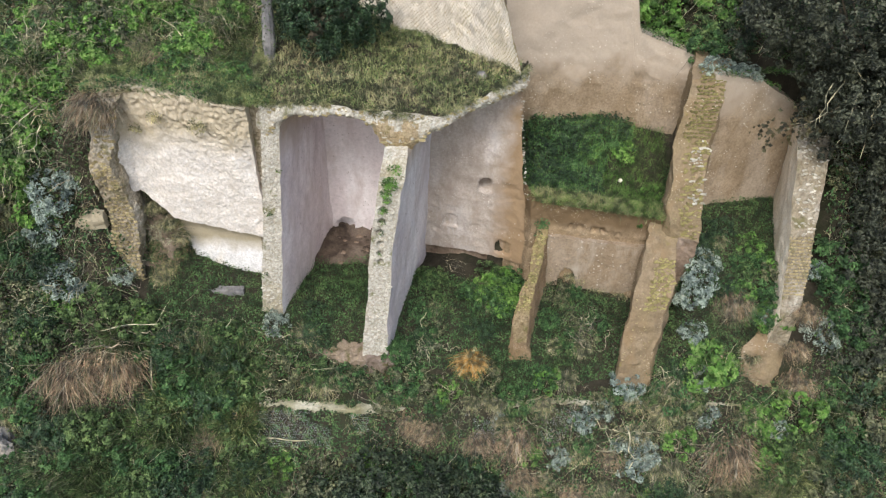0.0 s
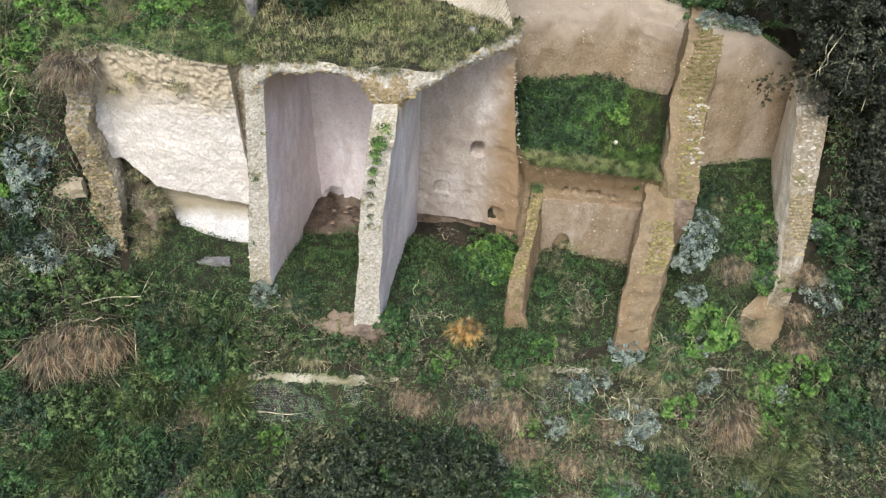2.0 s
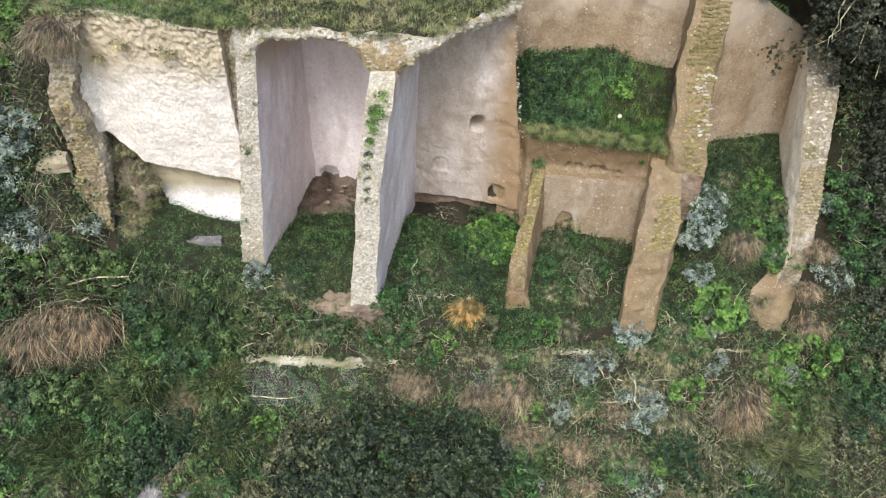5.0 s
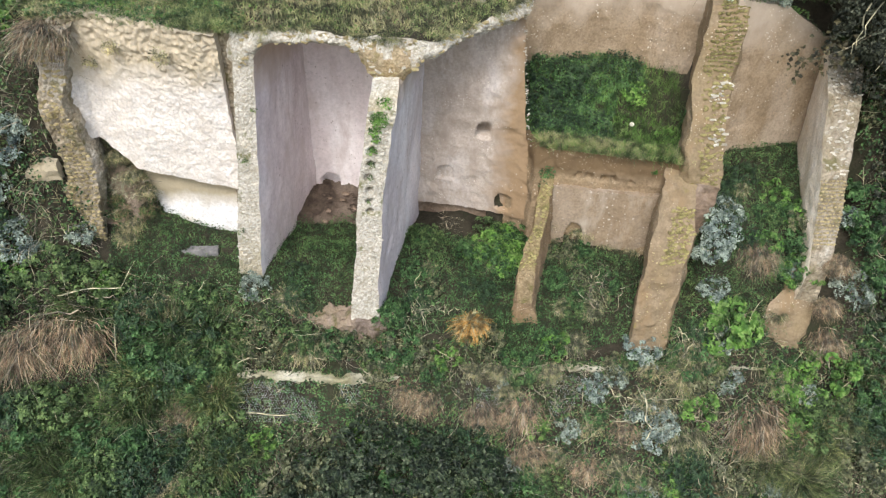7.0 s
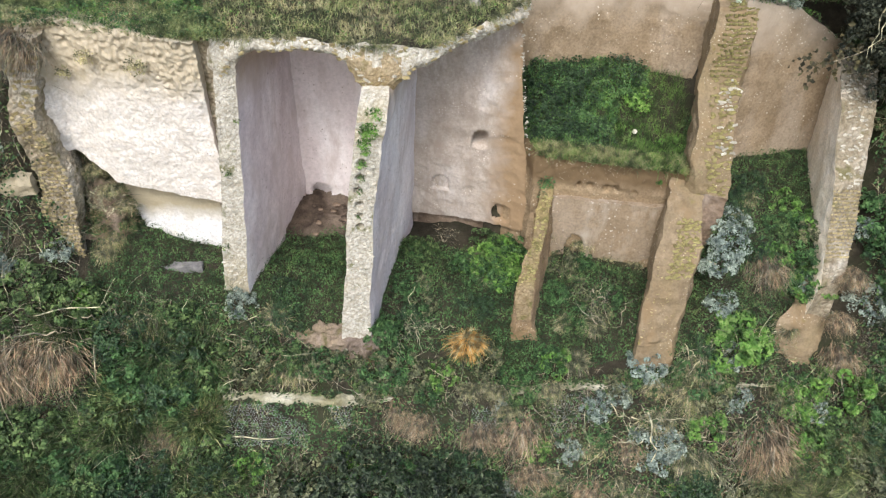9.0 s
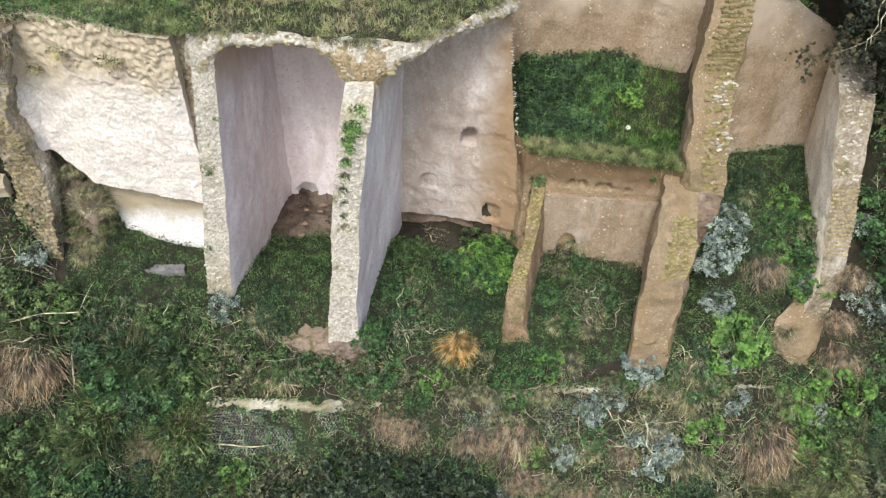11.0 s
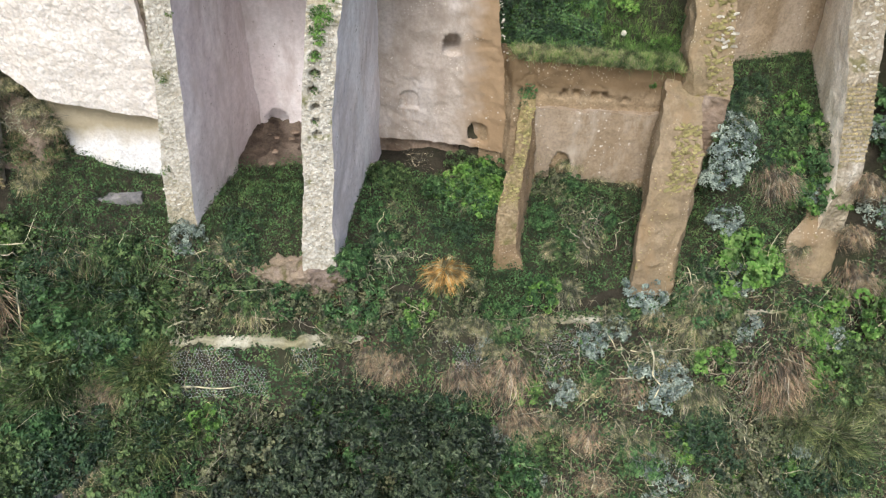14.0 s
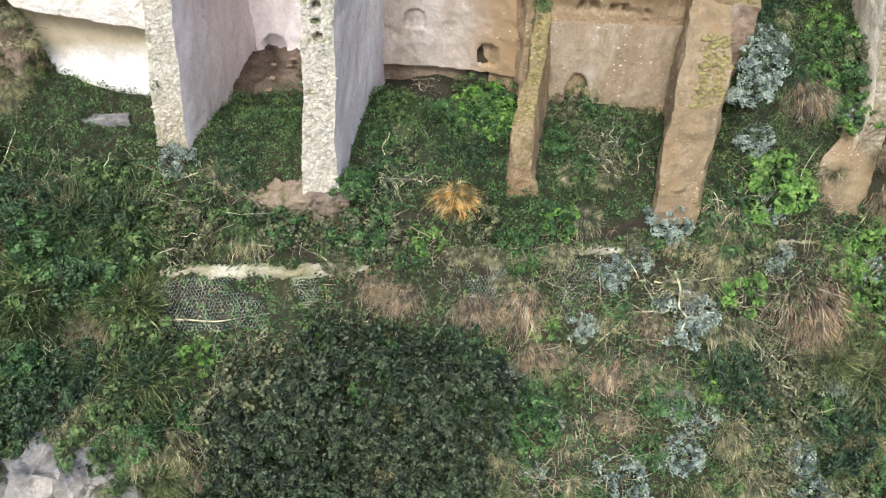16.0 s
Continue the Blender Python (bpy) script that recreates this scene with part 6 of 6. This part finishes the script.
cover("hollow_grass", 9000, (-7.4, -6.25, 15.65, 16.4), [G_STRAW, G_GRASS, G_DRY, G_GRASS, G_DULL], "blade", 0.009, crng, in_hollow, 0.26, hollow_z, label="dead stalks and grass on the hollow's bank")
cover("hollow_leaves", 5200, (-7.4, -6.25, 15.65, 16.4), [G_DULL, G_IVY, G_DARK], "leaf", 0.05, crng, in_hollow, 0.12, hollow_z, label="low weeds on the hollow's bank")
cover("ledge_grass", 2600, (-6.6, -4.15, 15.85, 16.15), [G_DULL, G_STRAW, G_GRASS], "blade", 0.008, crng, lambda x, y: np.abs(y - np.interp(x, [-6.5, -4.1], [16.1, 15.88])) < 0.09, 0.12, lambda x, y: np.interp(x, [-6.5, -4.1], [1.88, 1.68]), label="short dead grass on the ledge above the chalk wall")

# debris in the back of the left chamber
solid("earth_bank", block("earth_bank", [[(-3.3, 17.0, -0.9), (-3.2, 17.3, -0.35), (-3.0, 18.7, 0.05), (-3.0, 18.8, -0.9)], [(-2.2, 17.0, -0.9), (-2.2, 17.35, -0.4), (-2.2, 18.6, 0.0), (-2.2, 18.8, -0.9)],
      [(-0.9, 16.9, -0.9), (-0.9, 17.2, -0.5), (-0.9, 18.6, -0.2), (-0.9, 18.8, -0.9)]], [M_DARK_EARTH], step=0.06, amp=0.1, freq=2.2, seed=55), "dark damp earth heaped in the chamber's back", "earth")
drng = np.random.default_rng(56)
for i in range(26):
    bx, by, bs = drng.uniform(-3.0, -1.0), drng.uniform(17.1, 18.2), drng.uniform(0.025, 0.07)
    tagged(boulder("fallen_stone", "fallen stone lying on the chamber's earth floor", (bx, by, -0.45 + 0.33 * (by - 17.1) + bs * 0.4), (bs * 1.5, bs, bs * 0.7), (M_BANK, M_DARK_EARTH, M_DARK_EARTH)[i % 3], 20 + i, 2, 0.4), group="fallen stones")


# wire netting over the bank below the kerb
def netting(x0, x1, seed):
    cell, lots = 0.065, []
    rows, n = 17, int((x1 - x0) / cell)
    pts = []
    for j in range(rows):
        for i in range(n):
            x = x0 + (i + 0.5 * (j % 2)) * cell
            d = -j * cell * 0.78
            pts += [[(x, d), (x, d - cell * 0.42)], [(x, d - cell * 0.42), (x - cell / 2, d - cell * 0.78)], [(x, d - cell * 0.42), (x + cell / 2, d - cell * 0.78)]]
    pts = np.array(pts)
    gap = fbm(np.stack([pts[:, 0, 0], pts[:, 0, 1], 0 * pts[:, 0, 0]], 1), 1.5, seed + 7) + 0.35 * pts[:, 0, 1]
    pts = pts[gap > -0.42]
    def lay(q):
        x, d = q[..., 0], q[..., 1]
        p = np.stack([x, np.interp(x, [-4.4, -0.4, 1.5, 3.9, 9], [13.2, 13.12, 13.38, 13.75, 13.7]) + d * 0.55, np.interp(x, [-4.4, -0.4, 3.9, 9], [-2.28, -2.28, -2.62, -2.65]) + d], -1)
        flat = p.reshape(-1, 3)
        return rough(flat, 0.05, 1.8, seed).reshape(p.shape)
    v, f = tubes(lay(pts), np.full((len(pts), 2), 0.0014))
    return joined("wire_netting", [(v, f, 0)], [M_WIRE])


M_WIRE, wt, wp = nodes_of("galvanised_wire")
wco = wt.nodes.new("ShaderNodeTexCoord").outputs["Object"]
wt.links.new(ramp(wt, noise_tex(wt, wco, 3.0), [(0.35, (0.45, 0.48, 0.50)), (0.65, (0.70, 0.73, 0.76))]), wp.inputs["Base Color"])
wp.inputs["Metallic"].default_value, wp.inputs["Roughness"].default_value = 0.3, 0.5
for k, (a, b) in enumerate(((-4.3, -1.35), (0.9, 2.0), (3.2, 4.6))):
    tagged(new("wire_netting", netting(a, b, 61 + k)), "hexagonal galvanised wire netting over the bank", "netting", "netting sheets", kind="stuff")


def stick(label, points, r, mat):
    p = np.array(points, float)
    d = np.concatenate([[0], np.cumsum(np.linalg.norm(np.diff(p, axis=0), axis=1))])
    u = np.linspace(0, d[-1], 14)
    line = np.stack([np.interp(u, d, p[:, a]) for a in range(3)], 1)
    line = line + 0.02 * np.stack([vnoise(line, 3, a) for a in range(3)], 1)
    v, f = tubes([line], [np.linspace(r, r * 0.5, 14)], 6)
    return tagged(new("stick", joined("stick", [(v, f, 0)], [mat])), label, "stick", "long sticks")


stick("long pale bare stick lying across the bank", [(-4.1, 12.8, -2.92), (-3.2, 12.75, -2.95), (-2.3, 12.8, -2.86)], 0.016, G_PALE)
stick("pale bare stick leaning in the undergrowth", [(-7.0, 13.8, -1.15), (-7.05, 13.5, -1.95)], 0.014, G_PALE)
stick("grey bare stick lying on the slope", [(-8.3, 14.2, -0.6), (-7.6, 14.3, -0.45), (-6.9, 14.4, -0.5)], 0.018, G_PALE)
stick("twisted pale dead branch on the slope", [(5.35, 13.1, -2.45), (5.45, 12.9, -2.75), (5.42, 12.75, -3.05), (5.6, 12.65, -3.25), (5.45, 12.5, -3.45)], 0.022, G_PALE)

# ---------------------------------------------------------------- stones
PIER_STRIP = [((-1.58, 13.96, -0.5), (-0.97, 14.0, -0.5)), ((-1.45, 14.18, 1.0), (-0.89, 14.23, 1.0)), ((-1.37, 14.3, 2.0), (-0.84, 14.35, 2.0)), ((-1.24, 14.38, 3.2), (-0.68, 14.43, 3.2)), ((-1.12, 14.48, 4.1), (-0.56, 14.53, 4.1))]
set_stones(pier, PIER_STRIP, 290, 0.036, 71, (0.03, 1.2, 3), depth=0.16, avoid=PIER_HOLES)
by_name = bpy.data.objects
set_stones(by_name["wall_buttress"], [((-4.36, 15.15, -0.5), (-3.84, 15.25, -0.5)), ((-4.08, 15.28, 2.05), (-3.62, 15.32, 2.05)), ((-3.88, 15.34, 4.6), (-3.48, 15.4, 4.6)), ((-3.86, 15.36, 5.2), (-3.44, 15.42, 5.2))], 290, 0.038, 72, (0.03, 1.2, 11), depth=0.18)
set_stones(by_name["vault"], [((a, b - 0.1, c + 0.3 * (d - c)), (a, b, d)) for a, b, c, d in RIM[2:]], 290, 0.05, 73, (0.065, 2.6, 8), tip=0.15)
set_stones(by_name["vault"], [((a, b - 0.1, c + 0.15 * (d - c)), (a, b, d)) for a, b, c, d in RIM[1:]], 240, 0.05, 83, (0.065, 2.6, 8), tip=0.15, kinds=TAN_STONES, depth=0.5)
set_stones(by_name["wall_rib"], [((-8.0, 15.33, -0.2), (-7.4, 15.38, -0.2)), ((-7.95, 15.35, 1.2), (-7.35, 15.38, 1.2)), ((-7.9, 15.36, 1.85), (-7.25, 15.38, 1.85)), ((-7.97, 15.36, 2.6), (-7.38, 15.4, 2.6))], 170, 0.05, 74, (0.08, 1.5, 21), rows=6, kinds=TAN_STONES, depth=0.6)
set_stones(by_name["wall_rib"], [((-7.97, 15.38, 2.6), (-7.38, 15.42, 2.6)), ((-8.03, 15.36, 3.5), (-7.52, 15.42, 3.5)), ((-7.7, 15.45, 5.2), (-7.1, 15.5, 5.2))], 150, 0.055, 84, (0.08, 1.5, 21), kinds=TAN_STONES, depth=0.6)
def top_of(rows, lo=0.0, hi=1.0):
    """The strip of a leaning wall's top, from lo to hi across it."""
    return [((b + (c - b) * lo, y - 0.01, z + 0.005), (b + (c - b) * hi, y - 0.01, z + 0.005)) for y, a, b, c, d, z in rows]


set_stones(by_name["wall_divider"], top_of(DIVIDER[1:5], 0.2), 160, 0.052, 76, (0.06, 1.8, 33), rows=8, kinds=OLIVE_STONES, depth=0.55)
set_stones(by_name["wall_divider"], top_of(DIVIDER[4:8], 0.5), 40, 0.05, 86, (0.06, 1.8, 33), depth=0.7)
set_stones(by_name["wall_divider"], top_of(DIVIDER[4:], 0.3), 190, 0.05, 87, (0.06, 1.8, 33), kinds=LICHEN_STONES, depth=0.6)
set_stones(by_name["wall_thick"], top_of(THICK[3:6], 0.35), 190, 0.05, 77, (0.06, 1.8, 32), kinds=LICHEN_STONES, depth=0.6)
set_stones(by_name["wall_thick"], top_of(THICK[3:]), 90, 0.022, 97, (0.06, 1.8, 32), kinds=TAN_STONES)
set_stones(by_name["wall_outer"], top_of(OUTER[4:7]), 130, 0.042, 78, (0.025, 1.8, 37), rows=7, kinds=TAN_STONES)
set_stones(by_name["wall_outer"], top_of(OUTER[1:5], 0.1), 120, 0.042, 88, (0.025, 1.8, 37))
set_stones(by_name["wall_low"], top_of(LOW_WALL[1:5]), 110, 0.036, 79, (0.05, 1.8, 31), kinds=LICHEN_STONES)
set_stones(by_name["wall_chamber_right"], [((2.09, 16.7, 5.5), (2.15, 16.72, 5.5)), ((2.5, 16.82, 2.4), (2.56, 16.84, 2.4)), ((2.6, 16.85, 2.0), (2.7, 16.87, 2.0))], 60, 0.022, 80, tip=0.0)

# diamond-set small stones of the curved upper wall
cols = np.array(NETW, float)
dd = np.concatenate([[0], np.cumsum(np.linalg.norm(np.diff(cols[:, 0, [0, 2]], axis=0), axis=1))])
vv, ff, cnt = [], [], 0
for j in range(44):
    for i in range(int(dd[-1] / 0.1)):
        u, h = (i + 0.5 * (j % 2)) * 0.1 + 0.05, 0.0 + j * 0.05
        pts = []
        for du, dh, out in ((-0.046, 0, 0), (0, -0.046, 0), (0.046, 0, 0), (0, 0.046, 0), (-0.036, 0, 0.03), (0, -0.036, 0.03), (0.036, 0, 0.03), (0, 0.036, 0.03)):
            a = np.clip(u + du, 0, dd[-1])
            lo = [np.interp(a, dd, cols[:, 0, c]) for c in range(3)]
            hi = [np.interp(a, dd, cols[:, 1, c]) for c in range(3)]
            k = (h + dh) / (hi[1] - lo[1])
            pts.append((lo[0] + (hi[0] - lo[0]) * k, lo[2] + (hi[2] - lo[2]) * k - out + 0.004, lo[1] + h + dh))
        vv += pts
        ff += [[cnt + a for a in q] for q in ((4, 5, 6, 7), (0, 1, 5, 4), (1, 2, 6, 5), (2, 3, 7, 6), (3, 0, 4, 7))]
        cnt += 8
va = np.array(vv)
va = rough(rough(va, 0.05, 1.2, 24), 0.025, 4.8, 28)
ob = new("small_stones", mesh_of("small_stones", va, ff, [M_PALE], smooth=False))
ob.parent = by_name["wall_upper"]
tagged(ob, kind="stuff")
